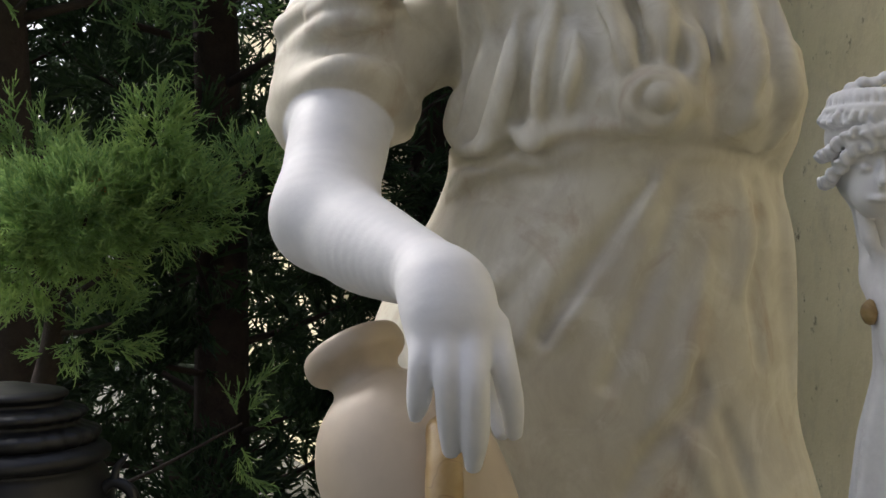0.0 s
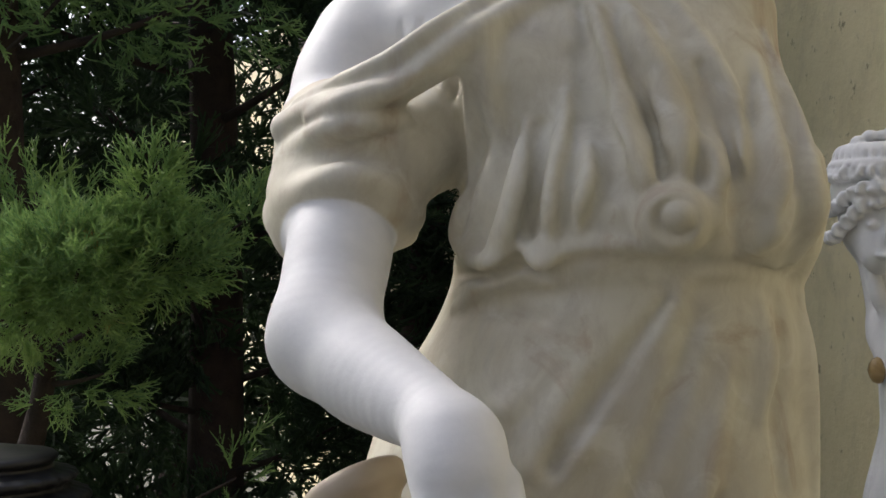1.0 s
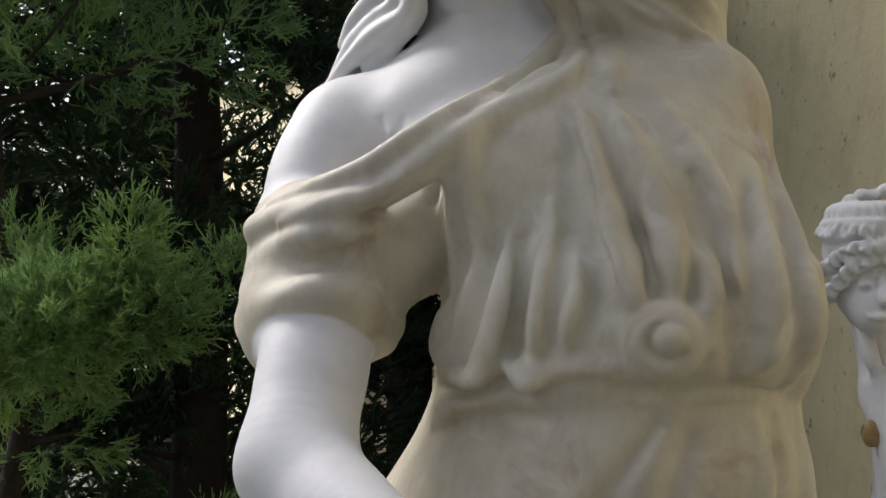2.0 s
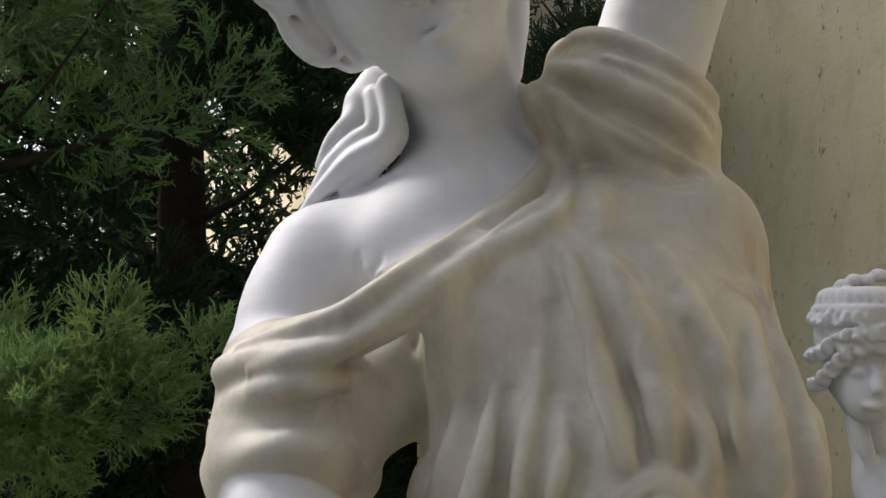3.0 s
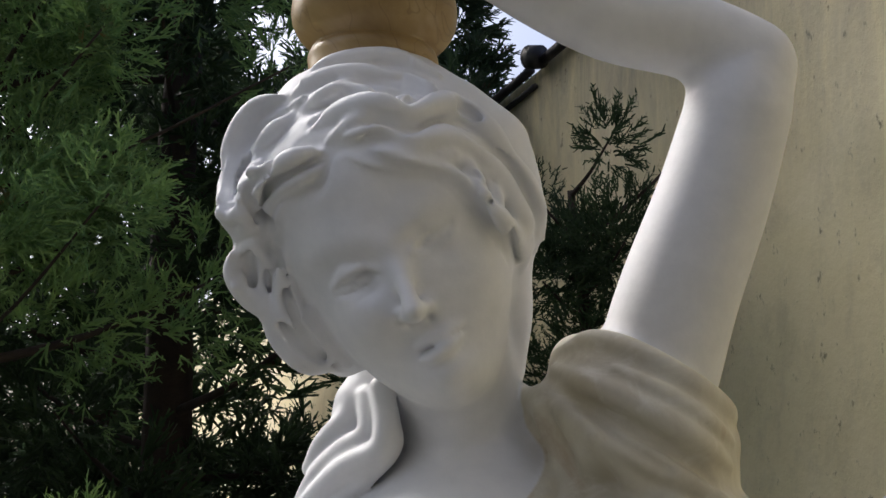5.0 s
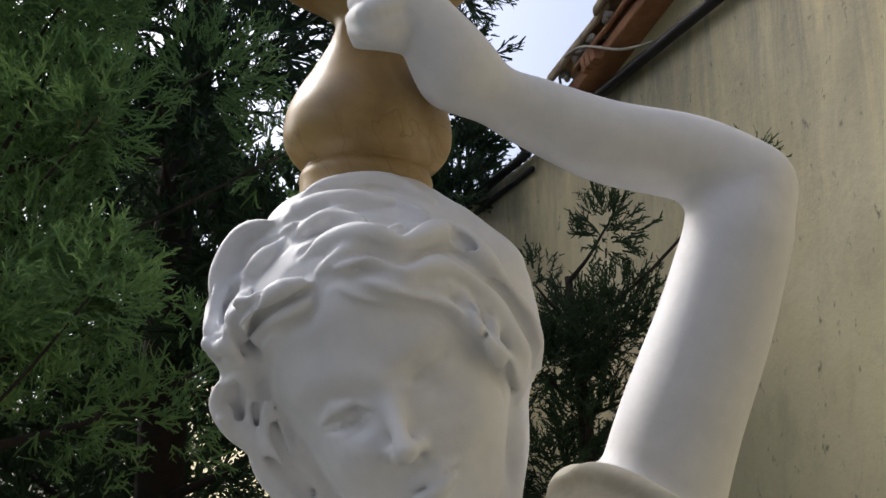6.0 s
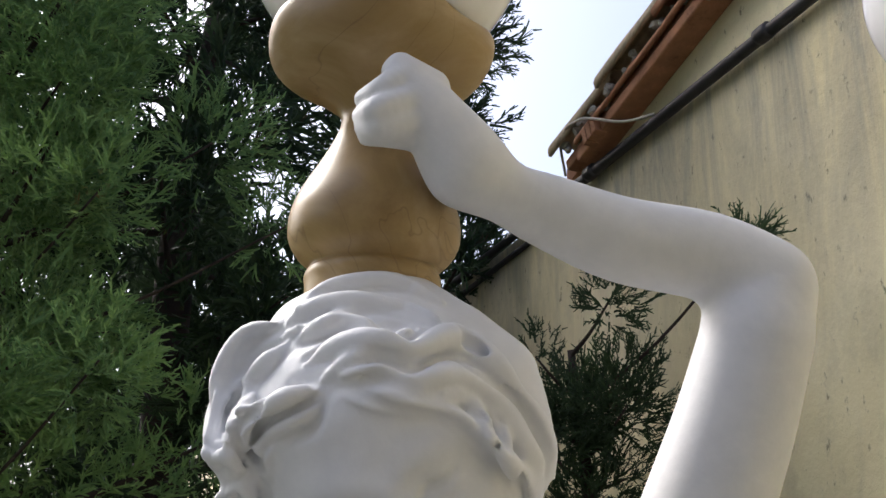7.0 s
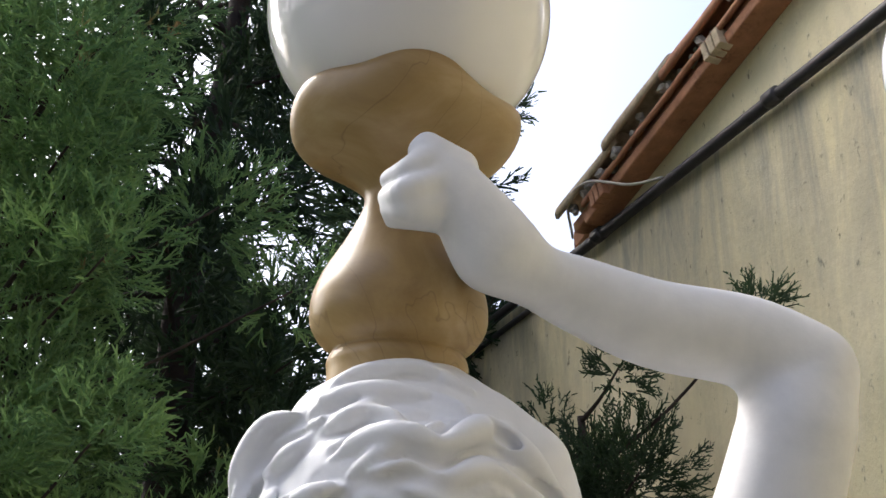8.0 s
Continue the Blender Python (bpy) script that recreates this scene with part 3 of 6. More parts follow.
# lowered arm with its hand
carve.limb("skin", [(-0.077, 1.150, 1.786, 0.050), (-0.094, 1.120, 1.742, 0.048), (-0.096, 1.080, 1.680, 0.047), (-0.095, 1.040, 1.618, 0.044)], 0.030)
carve.limb("skin", [(-0.095, 1.040, 1.618, 0.044), (-0.087, 1.000, 1.601, 0.043), (-0.090, 0.965, 1.565, 0.041), (-0.095, 0.930, 1.525, 0.036)], 0.010)
carve.limb("skin", [(-0.092, 0.930, 1.525, 0.037), (-0.061, 0.880, 1.505, 0.037), (-0.034, 0.835, 1.493, 0.031), (-0.008, 0.790, 1.483, 0.024), (0.001, 0.770, 1.472, 0.021)], 0.030)
carve.limb("skin", [(-0.004, 0.765, 1.471, 0.019), (-0.005, 0.750, 1.455, 0.019), (-0.007, 0.745, 1.440, 0.014)], 0.030)
carve.limb("skin", [(0.009, 0.765, 1.468, 0.018), (0.016, 0.750, 1.453, 0.018), (0.024, 0.745, 1.440, 0.014)], 0.030)
carve.limb("skin", [(-0.010, 0.745, 1.447, 0.012), (-0.013, 0.730, 1.427, 0.009), (-0.015, 0.735, 1.407, 0.008), (-0.017, 0.742, 1.395, 0.005)], 0.004)
carve.limb("skin", [(0.002, 0.740, 1.447, 0.012), (0.003, 0.722, 1.421, 0.009), (0.004, 0.728, 1.394, 0.008), (0.005, 0.740, 1.374, 0.006)], 0.004)
carve.limb("skin", [(0.018, 0.740, 1.447, 0.012), (0.019, 0.720, 1.417, 0.010), (0.020, 0.726, 1.387, 0.009), (0.019, 0.738, 1.365, 0.006)], 0.004)
carve.limb("skin", [(0.031, 0.750, 1.450, 0.012), (0.038, 0.735, 1.426, 0.009), (0.043, 0.738, 1.403, 0.008), (0.045, 0.748, 1.384, 0.006)], 0.004)
carve.limb("skin", [(0.017, 0.775, 1.456, 0.011), (0.030, 0.785, 1.410, 0.009), (0.039, 0.780, 1.379, 0.006)], 0.004)
# creases at the arm
carve.groove("skin", [(-0.042, 1.076, 1.792, 0.001), (-0.041, 1.075, 1.779, 0.003), (-0.039, 1.077, 1.770, 0.002)], 0.006)
carve.groove("skin", [(-0.024, 1.064, 1.791, 0.001), (-0.026, 1.063, 1.783, 0.002), (-0.031, 1.066, 1.776, 0.001)], 0.006)
# sleeve of the lowered arm
carve.ball("cloth", (-0.018, 1.100, 1.704), (0.043, 0.075, 0.040), (0, 0, 0), 0.030)
carve.limb("cloth", [(-0.105, 1.045, 1.622, 0.047), (-0.056, 1.050, 1.622, 0.031)], 0.020)
carve.limb("cloth", [(-0.125, 1.090, 1.707, 0.021), (-0.098, 1.050, 1.716, 0.022), (-0.042, 1.000, 1.732, 0.021), (0.009, 0.990, 1.761, 0.019), (0.053, 1.030, 1.792, 0.013)], 0.015)
carve.limb("cloth", [(-0.121, 1.100, 1.679, 0.033), (-0.087, 1.040, 1.676, 0.038), (-0.034, 1.030, 1.676, 0.031), (0.001, 1.070, 1.681, 0.027)], 0.020)
carve.limb("cloth", [(-0.133, 1.100, 1.642, 0.029), (-0.099, 1.030, 1.645, 0.035), (-0.059, 1.020, 1.646, 0.032), (-0.021, 1.050, 1.663, 0.022)], 0.020)
carve.limb("cloth", [(-0.138, 1.060, 1.621, 0.018), (-0.112, 0.995, 1.638, 0.014), (-0.081, 0.975, 1.647, 0.015), (-0.053, 0.990, 1.639, 0.015), (-0.033, 1.030, 1.620, 0.013)], 0.012)
carve.limb("cloth", [(-0.140, 1.060, 1.621, 0.015), (-0.128, 1.020, 1.615, 0.009), (-0.090, 0.985, 1.627, 0.007), (-0.056, 0.985, 1.623, 0.009), (-0.041, 1.020, 1.610, 0.009), (-0.037, 1.060, 1.608, 0.011)], 0.010)
carve.limb("cloth", [(-0.134, 1.060, 1.668, 0.014), (-0.101, 1.000, 1.687, 0.012), (-0.066, 0.985, 1.693, 0.010), (-0.037, 1.000, 1.698, 0.007)], 0.010)
carve.limb("cloth", [(-0.139, 1.060, 1.698, 0.014), (-0.102, 1.010, 1.710, 0.011), (-0.058, 0.985, 1.718, 0.009), (-0.008, 0.985, 1.740, 0.008)], 0.010)
carve.limb("cloth", [(-0.128, 1.043, 1.718, 0.003), (-0.090, 1.011, 1.728, 0.008), (-0.049, 0.983, 1.743, 0.008), (-0.016, 0.976, 1.764, 0.008), (0.017, 0.993, 1.786, 0.008), (0.054, 1.057, 1.814, 0.008), (0.086, 1.081, 1.838, 0.008), (0.109, 1.110, 1.864, 0.008), (0.119, 1.157, 1.896, 0.003)], 0.007)
carve.limb("cloth", [(-0.040, 0.973, 1.724, 0.002), (-0.008, 0.969, 1.743, 0.007), (0.025, 0.976, 1.768, 0.008), (0.060, 1.001, 1.791, 0.009), (0.090, 1.007, 1.807, 0.009), (0.116, 1.024, 1.825, 0.009), (0.141, 1.123, 1.864, 0.009), (0.148, 1.175, 1.902, 0.003)], 0.010)
carve.limb("cloth", [(-0.114, 1.008, 1.701, 0.002), (-0.082, 0.985, 1.711, 0.008), (-0.049, 0.975, 1.718, 0.007), (-0.024, 0.966, 1.730, 0.001)], 0.010)
# raised arm
carve.limb("skin", [(0.191, 1.170, 1.893, 0.047), (0.207, 1.160, 1.968, 0.051), (0.222, 1.150, 2.025, 0.050), (0.249, 1.135, 2.104, 0.047), (0.268, 1.120, 2.174, 0.044)], 0.020)
carve.limb("skin", [(0.275, 1.125, 2.212, 0.042), (0.278, 1.120, 2.220, 0.037), (0.230, 1.115, 2.239, 0.036), (0.159, 1.100, 2.246, 0.034), (0.100, 1.085, 2.262, 0.029), (0.063, 1.070, 2.272, 0.024), (0.036, 1.060, 2.285, 0.026)], 0.020)
carve.limb("skin", [(0.032, 1.060, 2.290, 0.026), (0.014, 1.050, 2.313, 0.027), (-0.008, 1.045, 2.338, 0.022), (-0.024, 1.040, 2.356, 0.009)], 0.030)
carve.limb("skin", [(-0.013, 1.040, 2.350, 0.015), (-0.030, 1.030, 2.335, 0.011), (-0.045, 1.045, 2.334, 0.008)], 0.003)
carve.limb("skin", [(-0.010, 1.035, 2.329, 0.014), (-0.033, 1.025, 2.316, 0.011), (-0.046, 1.045, 2.320, 0.008)], 0.003)
carve.limb("skin", [(-0.004, 1.040, 2.315, 0.014), (-0.029, 1.030, 2.306, 0.011), (-0.044, 1.045, 2.311, 0.008)], 0.003)
carve.limb("skin", [(-0.003, 1.050, 2.308, 0.013), (-0.024, 1.040, 2.303, 0.010), (-0.042, 1.050, 2.305, 0.007)], 0.003)
carve.limb("skin", [(0.004, 1.050, 2.346, 0.017), (-0.018, 1.040, 2.359, 0.012)], 0.003)
# sleeve of the raised arm
carve.limb("cloth", [(0.142, 1.160, 1.967, 0.026), (0.168, 1.120, 1.944, 0.034), (0.204, 1.100, 1.916, 0.035), (0.236, 1.120, 1.904, 0.025)], 0.020)
carve.limb("cloth", [(0.127, 1.150, 1.928, 0.028), (0.166, 1.110, 1.907, 0.036), (0.208, 1.100, 1.881, 0.033), (0.233, 1.130, 1.882, 0.023)], 0.020)
carve.limb("cloth", [(0.126, 1.142, 1.978, 0.003), (0.146, 1.125, 1.982, 0.010), (0.174, 1.100, 1.971, 0.011), (0.212, 1.083, 1.947, 0.011), (0.242, 1.098, 1.929, 0.010), (0.257, 1.114, 1.921, 0.002)], 0.006)
carve.limb("cloth", [(0.118, 1.140, 1.961, 0.003), (0.145, 1.091, 1.942, 0.009), (0.180, 1.068, 1.923, 0.010), (0.216, 1.066, 1.902, 0.009), (0.243, 1.084, 1.885, 0.002)], 0.008)
carve.limb("cloth", [(0.105, 1.142, 1.945, 0.002), (0.136, 1.089, 1.913, 0.009), (0.171, 1.068, 1.891, 0.010), (0.207, 1.067, 1.873, 0.009), (0.234, 1.069, 1.861, 0.002)], 0.008)
carve.limb("cloth", [(0.158, 1.089, 1.958, 0.001), (0.190, 1.071, 1.939, 0.006), (0.224, 1.071, 1.918, 0.006), (0.249, 1.093, 1.903, 0.001)], 0.006)
carve.limb("cloth", [(0.138, 1.074, 1.904, 0.003), (0.172, 1.076, 1.870, 0.007), (0.199, 1.063, 1.854, 0.006)], 0.010)
carve.limb("cloth", [(0.095, 1.159, 1.947, 0.002), (0.108, 1.129, 1.925, 0.009), (0.123, 1.124, 1.894, 0.011), (0.128, 1.109, 1.862, 0.011), (0.113, 1.066, 1.836, 0.009), (0.088, 1.026, 1.818, 0.009), (0.063, 1.007, 1.805, 0.002)], 0.008)
carve.limb("cloth", [(0.115, 1.110, 1.928, 0.002), (0.137, 1.092, 1.896, 0.011), (0.151, 1.103, 1.862, 0.011), (0.145, 1.030, 1.828, 0.009), (0.142, 1.004, 1.807, 0.003)], 0.010)
carve.groove("cloth", [(0.122, 1.116, 1.942, 0.002), (0.155, 1.074, 1.919, 0.004), (0.196, 1.062, 1.895, 0.004), (0.226, 1.068, 1.873, 0.003)], 0.006)
carve.groove("cloth", [(0.132, 1.092, 1.927, 0.002), (0.158, 1.063, 1.901, 0.003), (0.190, 1.056, 1.880, 0.003)], 0.006)
carve.groove("cloth", [(0.135, 1.097, 1.870, 0.003), (0.130, 1.039, 1.840, 0.004), (0.120, 1.010, 1.817, 0.002)], 0.006)
# head and face
carve.limb("skin", [(-0.021, 1.105, 2.080, 0.086), (0.006, 1.095, 2.009, 0.065), (0.026, 1.085, 1.968, 0.042)], 0.030)
carve.limb("skin", [(-0.016, 1.088, 2.085, 0.067), (0.008, 1.086, 2.008, 0.057), (0.028, 1.072, 1.966, 0.031)], 0.025)
carve.ball("skin", (0.031, 1.056, 1.947), (0.019, 0.030, 0.016), (0, 0, 0), 0.020)
carve.ball("skin", (-0.023, 1.062, 1.992), (0.025, 0.035, 0.026), (0, 0, 0), 0.025)
carve.ball("skin", (0.045, 1.075, 2.022), (0.023, 0.035, 0.026), (0, 0, 0), 0.025)
carve.limb("skin", [(-0.016, 1.030, 2.043, 0.005), (-0.009, 1.020, 2.020, 0.006), (-0.002, 1.010, 1.998, 0.006), (0.002, 1.005, 1.986, 0.007)], 0.012)
carve.limb("skin", [(-0.006, 1.021, 1.984, 0.004), (0.003, 1.010, 1.984, 0.005), (0.012, 1.021, 1.992, 0.004)], 0.009)
carve.scoop("skin", (-0.041, 1.027, 2.012), (0.016, 0.010, 0.009), (0, 27, 0), 0.014)
carve.ball("skin", (-0.041, 1.045, 2.014), (0.011, 0.015, 0.008), (0, 27, 0), 0.003)
carve.limb("skin", [(-0.056, 1.046, 2.007, 0.001), (-0.048, 1.033, 2.016, 0.003), (-0.037, 1.034, 2.020, 0.003), (-0.026, 1.026, 2.017, 0.001)], 0.004)
carve.limb("skin", [(-0.054, 1.044, 2.005, 0.002), (-0.042, 1.037, 2.005, 0.002), (-0.028, 1.030, 2.014, 0.002)], 0.004)
carve.groove("skin", [(-0.046, 1.033, 2.010, 0.001), (-0.042, 1.030, 2.014, 0.001), (-0.037, 1.031, 2.014, 0.001), (-0.035, 1.030, 2.011, 0.001)], 0.002)
carve.scoop("skin", (0.013, 1.018, 2.041), (0.016, 0.010, 0.009), (0, 27, 0), 0.014)
carve.ball("skin", (0.014, 1.036, 2.044), (0.011, 0.015, 0.008), (0, 27, 0), 0.003)
carve.limb("skin", [(-0.001, 1.020, 2.032, 0.001), (0.006, 1.026, 2.045, 0.003), (0.017, 1.024, 2.049, 0.003), (0.028, 1.027, 2.048, 0.001)], 0.004)
carve.limb("skin", [(-0.000, 1.019, 2.031, 0.002), (0.012, 1.027, 2.034, 0.002), (0.026, 1.027, 2.044, 0.002)], 0.004)
carve.groove("skin", [(0.008, 1.026, 2.040, 0.001), (0.012, 1.021, 2.043, 0.001), (0.017, 1.021, 2.043, 0.001), (0.019, 1.023, 2.040, 0.001)], 0.002)
carve.limb("skin", [(-0.069, 1.049, 2.031, 0.002), (-0.054, 1.035, 2.037, 0.005), (-0.037, 1.026, 2.039, 0.005), (-0.019, 1.019, 2.037, 0.001)], 0.014)
carve.limb("skin", [(-0.007, 1.019, 2.050, 0.001), (0.006, 1.021, 2.063, 0.005), (0.022, 1.027, 2.072, 0.005), (0.036, 1.033, 2.072, 0.001)], 0.014)
carve.limb("skin", [(0.006, 1.035, 1.961, 0.001), (0.014, 1.031, 1.970, 0.004), (0.021, 1.031, 1.969, 0.004), (0.028, 1.031, 1.976, 0.004), (0.037, 1.033, 1.981, 0.001)], 0.005)
carve.limb("skin", [(0.009, 1.035, 1.958, 0.001), (0.018, 1.031, 1.957, 0.005), (0.027, 1.030, 1.963, 0.005), (0.036, 1.032, 1.975, 0.001)], 0.005)
carve.groove("skin", [(0.005, 1.033, 1.960, 0.001), (0.016, 1.028, 1.963, 0.002), (0.022, 1.025, 1.964, 0.002), (0.029, 1.026, 1.970, 0.002), (0.038, 1.031, 1.978, 0.001)], 0.003)
# hair: caps and locks
carve.ball("skin", (-0.021, 1.125, 2.093), (0.112, 0.108, 0.102), (0, 0, 0), 0.030)
carve.limb("skin", [(-0.112, 1.110, 2.079, 0.032), (-0.103, 1.115, 2.020, 0.028), (-0.077, 1.120, 1.985, 0.024), (-0.052, 1.130, 1.966, 0.016)], 0.020)
carve.limb("skin", [(0.056, 1.100, 2.128, 0.039), (0.078, 1.110, 2.084, 0.028), (0.082, 1.130, 2.046, 0.017), (0.088, 1.160, 2.004, 0.014), (0.085, 1.180, 1.968, 0.012)], 0.020)
carve.limb("skin", [(-0.077, 1.100, 2.158, 0.034), (-0.028, 1.110, 2.182, 0.037), (0.023, 1.100, 2.160, 0.028)], 0.030)
carve.limb("skin", [(-0.064, 1.021, 2.110, 0.002), (-0.083, 1.029, 2.097, 0.010), (-0.106, 1.050, 2.090, 0.011), (-0.119, 1.069, 2.073, 0.011), (-0.111, 1.069, 2.050, 0.009), (-0.126, 1.089, 2.037, 0.012), (-0.131, 1.102, 2.021, 0.009), (-0.107, 1.093, 1.997, 0.002)], 0.002)
carve.limb("skin", [(-0.067, 1.020, 2.095, 0.001), (-0.080, 1.027, 2.081, 0.006), (-0.100, 1.045, 2.078, 0.007), (-0.108, 1.057, 2.065, 0.002)], 0.002)
carve.limb("skin", [(-0.086, 1.019, 2.099, 0.005), (-0.118, 1.047, 2.084, 0.008), (-0.136, 1.088, 2.068, 0.009)], 0.002)
carve.limb("skin", [(-0.094, 1.059, 2.152, 0.002), (-0.122, 1.097, 2.141, 0.010), (-0.134, 1.094, 2.121, 0.010), (-0.146, 1.102, 2.100, 0.009), (-0.139, 1.072, 2.068, 0.010), (-0.130, 1.086, 2.054, 0.009), (-0.135, 1.083, 2.031, 0.003)], 0.002)
carve.limb("skin", [(-0.097, 1.065, 2.161, 0.002), (-0.126, 1.088, 2.157, 0.009), (-0.143, 1.092, 2.129, 0.009), (-0.149, 1.092, 2.101, 0.002)], 0.002)
carve.limb("skin", [(-0.129, 1.076, 2.047, 0.002), (-0.136, 1.086, 2.027, 0.009), (-0.125, 1.096, 2.007, 0.009), (-0.107, 1.098, 1.989, 0.002)], 0.002)
carve.limb("skin", [(-0.102, 1.075, 2.030, 0.002), (-0.093, 1.090, 1.997, 0.009), (-0.076, 1.102, 1.968, 0.009), (-0.054, 1.120, 1.953, 0.002)], 0.002)
carve.limb("skin", [(-0.111, 1.091, 2.006, 0.002), (-0.103, 1.102, 1.981, 0.009), (-0.080, 1.102, 1.959, 0.010), (-0.058, 1.112, 1.954, 0.002)], 0.002)
carve.limb("skin", [(-0.093, 1.078, 2.017, 0.004), (-0.082, 1.086, 1.988, 0.005), (-0.062, 1.104, 1.960, 0.004)], 0.002)
carve.limb("skin", [(-0.062, 1.020, 2.112, 0.002), (-0.041, 1.015, 2.118, 0.009), (-0.016, 1.013, 2.120, 0.009), (0.005, 1.014, 2.112, 0.008), (0.026, 1.024, 2.121, 0.007), (0.048, 1.036, 2.112, 0.007), (0.066, 1.052, 2.095, 0.008), (0.086, 1.078, 2.075, 0.003)], 0.002)
carve.limb("skin", [(-0.057, 1.016, 2.105, 0.002), (-0.032, 1.009, 2.099, 0.010), (-0.007, 1.009, 2.095, 0.011), (0.018, 1.015, 2.091, 0.009), (0.039, 1.023, 2.077, 0.009), (0.057, 1.042, 2.061, 0.009), (0.071, 1.059, 2.039, 0.002)], 0.002)
carve.limb("skin", [(-0.076, 1.032, 2.125, 0.002), (-0.054, 1.025, 2.132, 0.008), (-0.025, 1.019, 2.133, 0.009), (0.000, 1.019, 2.129, 0.008), (0.022, 1.038, 2.148, 0.008), (0.035, 1.040, 2.140, 0.008), (0.057, 1.049, 2.125, 0.008), (0.081, 1.068, 2.095, 0.003)], 0.002)
carve.limb("skin", [(-0.092, 1.058, 2.154, 0.002), (-0.069, 1.047, 2.155, 0.009), (-0.043, 1.036, 2.154, 0.008), (-0.017, 1.014, 2.140, 0.007), (0.009, 1.035, 2.150, 0.007), (0.026, 1.034, 2.155, 0.003)], 0.002)
carve.limb("skin", [(-0.095, 1.064, 2.163, 0.002), (-0.070, 1.059, 2.171, 0.009), (-0.040, 1.056, 2.175, 0.009), (-0.004, 1.046, 2.166, 0.009), (0.021, 1.031, 2.156, 0.002)], 0.002)
carve.limb("skin", [(-0.088, 1.059, 2.171, 0.002), (-0.063, 1.071, 2.190, 0.009), (-0.018, 1.072, 2.196, 0.009), (0.018, 1.066, 2.181, 0.003)], 0.002)
carve.limb("skin", [(0.048, 1.034, 2.098, 0.002), (0.071, 1.058, 2.079, 0.008), (0.092, 1.089, 2.065, 0.009), (0.099, 1.112, 2.052, 0.002)], 0.002)
carve.limb("skin", [(0.057, 1.044, 2.119, 0.002), (0.080, 1.062, 2.103, 0.009), (0.096, 1.085, 2.082, 0.009), (0.103, 1.097, 2.058, 0.002)], 0.002)
carve.limb("skin", [(0.034, 1.025, 2.103, 0.002), (0.057, 1.040, 2.087, 0.006), (0.065, 1.038, 2.060, 0.006), (0.080, 1.082, 2.049, 0.002)], 0.002)
carve.limb("skin", [(-0.129, 1.082, 2.145, 0.006), (-0.140, 1.086, 2.118, 0.007), (-0.144, 1.065, 2.076, 0.006)], 0.002)
carve.limb("skin", [(-0.143, 1.063, 2.066, 0.007), (-0.132, 1.064, 2.066, 0.009), (-0.126, 1.071, 2.057, 0.007)], 0.002)
carve.limb("skin", [(-0.059, 1.034, 2.144, 0.002), (-0.033, 1.013, 2.139, 0.006), (-0.008, 1.009, 2.132, 0.005), (0.013, 1.019, 2.139, 0.002)], 0.002)
carve.limb("skin", [(-0.073, 1.020, 2.082, 0.001), (-0.091, 1.038, 2.067, 0.006), (-0.101, 1.058, 2.048, 0.006), (-0.092, 1.066, 2.028, 0.002)], 0.002)
carve.limb("skin", [(-0.118, 1.074, 2.115, 0.005), (-0.126, 1.045, 2.079, 0.007), (-0.123, 1.061, 2.059, 0.006)], 0.002)
carve.limb("skin", [(0.017, 1.015, 2.109, 0.002), (0.039, 1.026, 2.097, 0.006), (0.051, 1.021, 2.075, 0.006), (0.063, 1.040, 2.052, 0.002)], 0.002)
carve.limb("skin", [(-0.016, 1.001, 2.105, 0.004), (0.009, 1.002, 2.098, 0.005), (0.030, 1.018, 2.101, 0.005)], 0.002)
carve.limb("skin", [(0.070, 1.046, 2.084, 0.002), (0.085, 1.064, 2.067, 0.007), (0.090, 1.097, 2.053, 0.006), (0.081, 1.094, 2.038, 0.002)], 0.002)
carve.limb("skin", [(-0.104, 1.062, 2.134, 0.005), (-0.119, 1.082, 2.124, 0.006), (-0.119, 1.037, 2.090, 0.006)], 0.002)
carve.limb("skin", [(-0.132, 1.082, 2.013, 0.006), (-0.118, 1.090, 2.001, 0.007), (-0.102, 1.094, 1.989, 0.006)], 0.002)
carve.limb("skin", [(-0.075, 1.084, 1.997, 0.004), (-0.067, 1.096, 1.976, 0.006), (-0.049, 1.112, 1.959, 0.005)], 0.002)
carve.groove("skin", [(-0.068, 1.019, 2.102, 0.002), (-0.080, 1.021, 2.092, 0.002), (-0.095, 1.030, 2.085, 0.002), (-0.106, 1.041, 2.078, 0.003), (-0.114, 1.058, 2.070, 0.003), (-0.108, 1.059, 2.057, 0.002), (-0.110, 1.065, 2.041, 0.002), (-0.121, 1.076, 2.031, 0.003), (-0.126, 1.084, 2.024, 0.002), (-0.121, 1.087, 2.013, 0.002)], 0.003)
carve.groove("skin", [(-0.071, 1.018, 2.106, 0.002), (-0.083, 1.015, 2.096, 0.002), (-0.098, 1.023, 2.090, 0.002), (-0.112, 1.036, 2.081, 0.003), (-0.120, 1.046, 2.066, 0.002), (-0.114, 1.059, 2.054, 0.002), (-0.115, 1.062, 2.044, 0.002), (-0.127, 1.074, 2.036, 0.003), (-0.132, 1.078, 2.023, 0.002), (-0.124, 1.079, 2.008, 0.002)], 0.003)
carve.groove("skin", [(-0.070, 1.019, 2.088, 0.001), (-0.078, 1.021, 2.078, 0.001), (-0.092, 1.030, 2.074, 0.002), (-0.101, 1.043, 2.071, 0.002)], 0.003)
carve.groove("skin", [(-0.072, 1.019, 2.090, 0.001), (-0.081, 1.020, 2.081, 0.001), (-0.094, 1.029, 2.079, 0.002), (-0.105, 1.042, 2.073, 0.002)], 0.003)
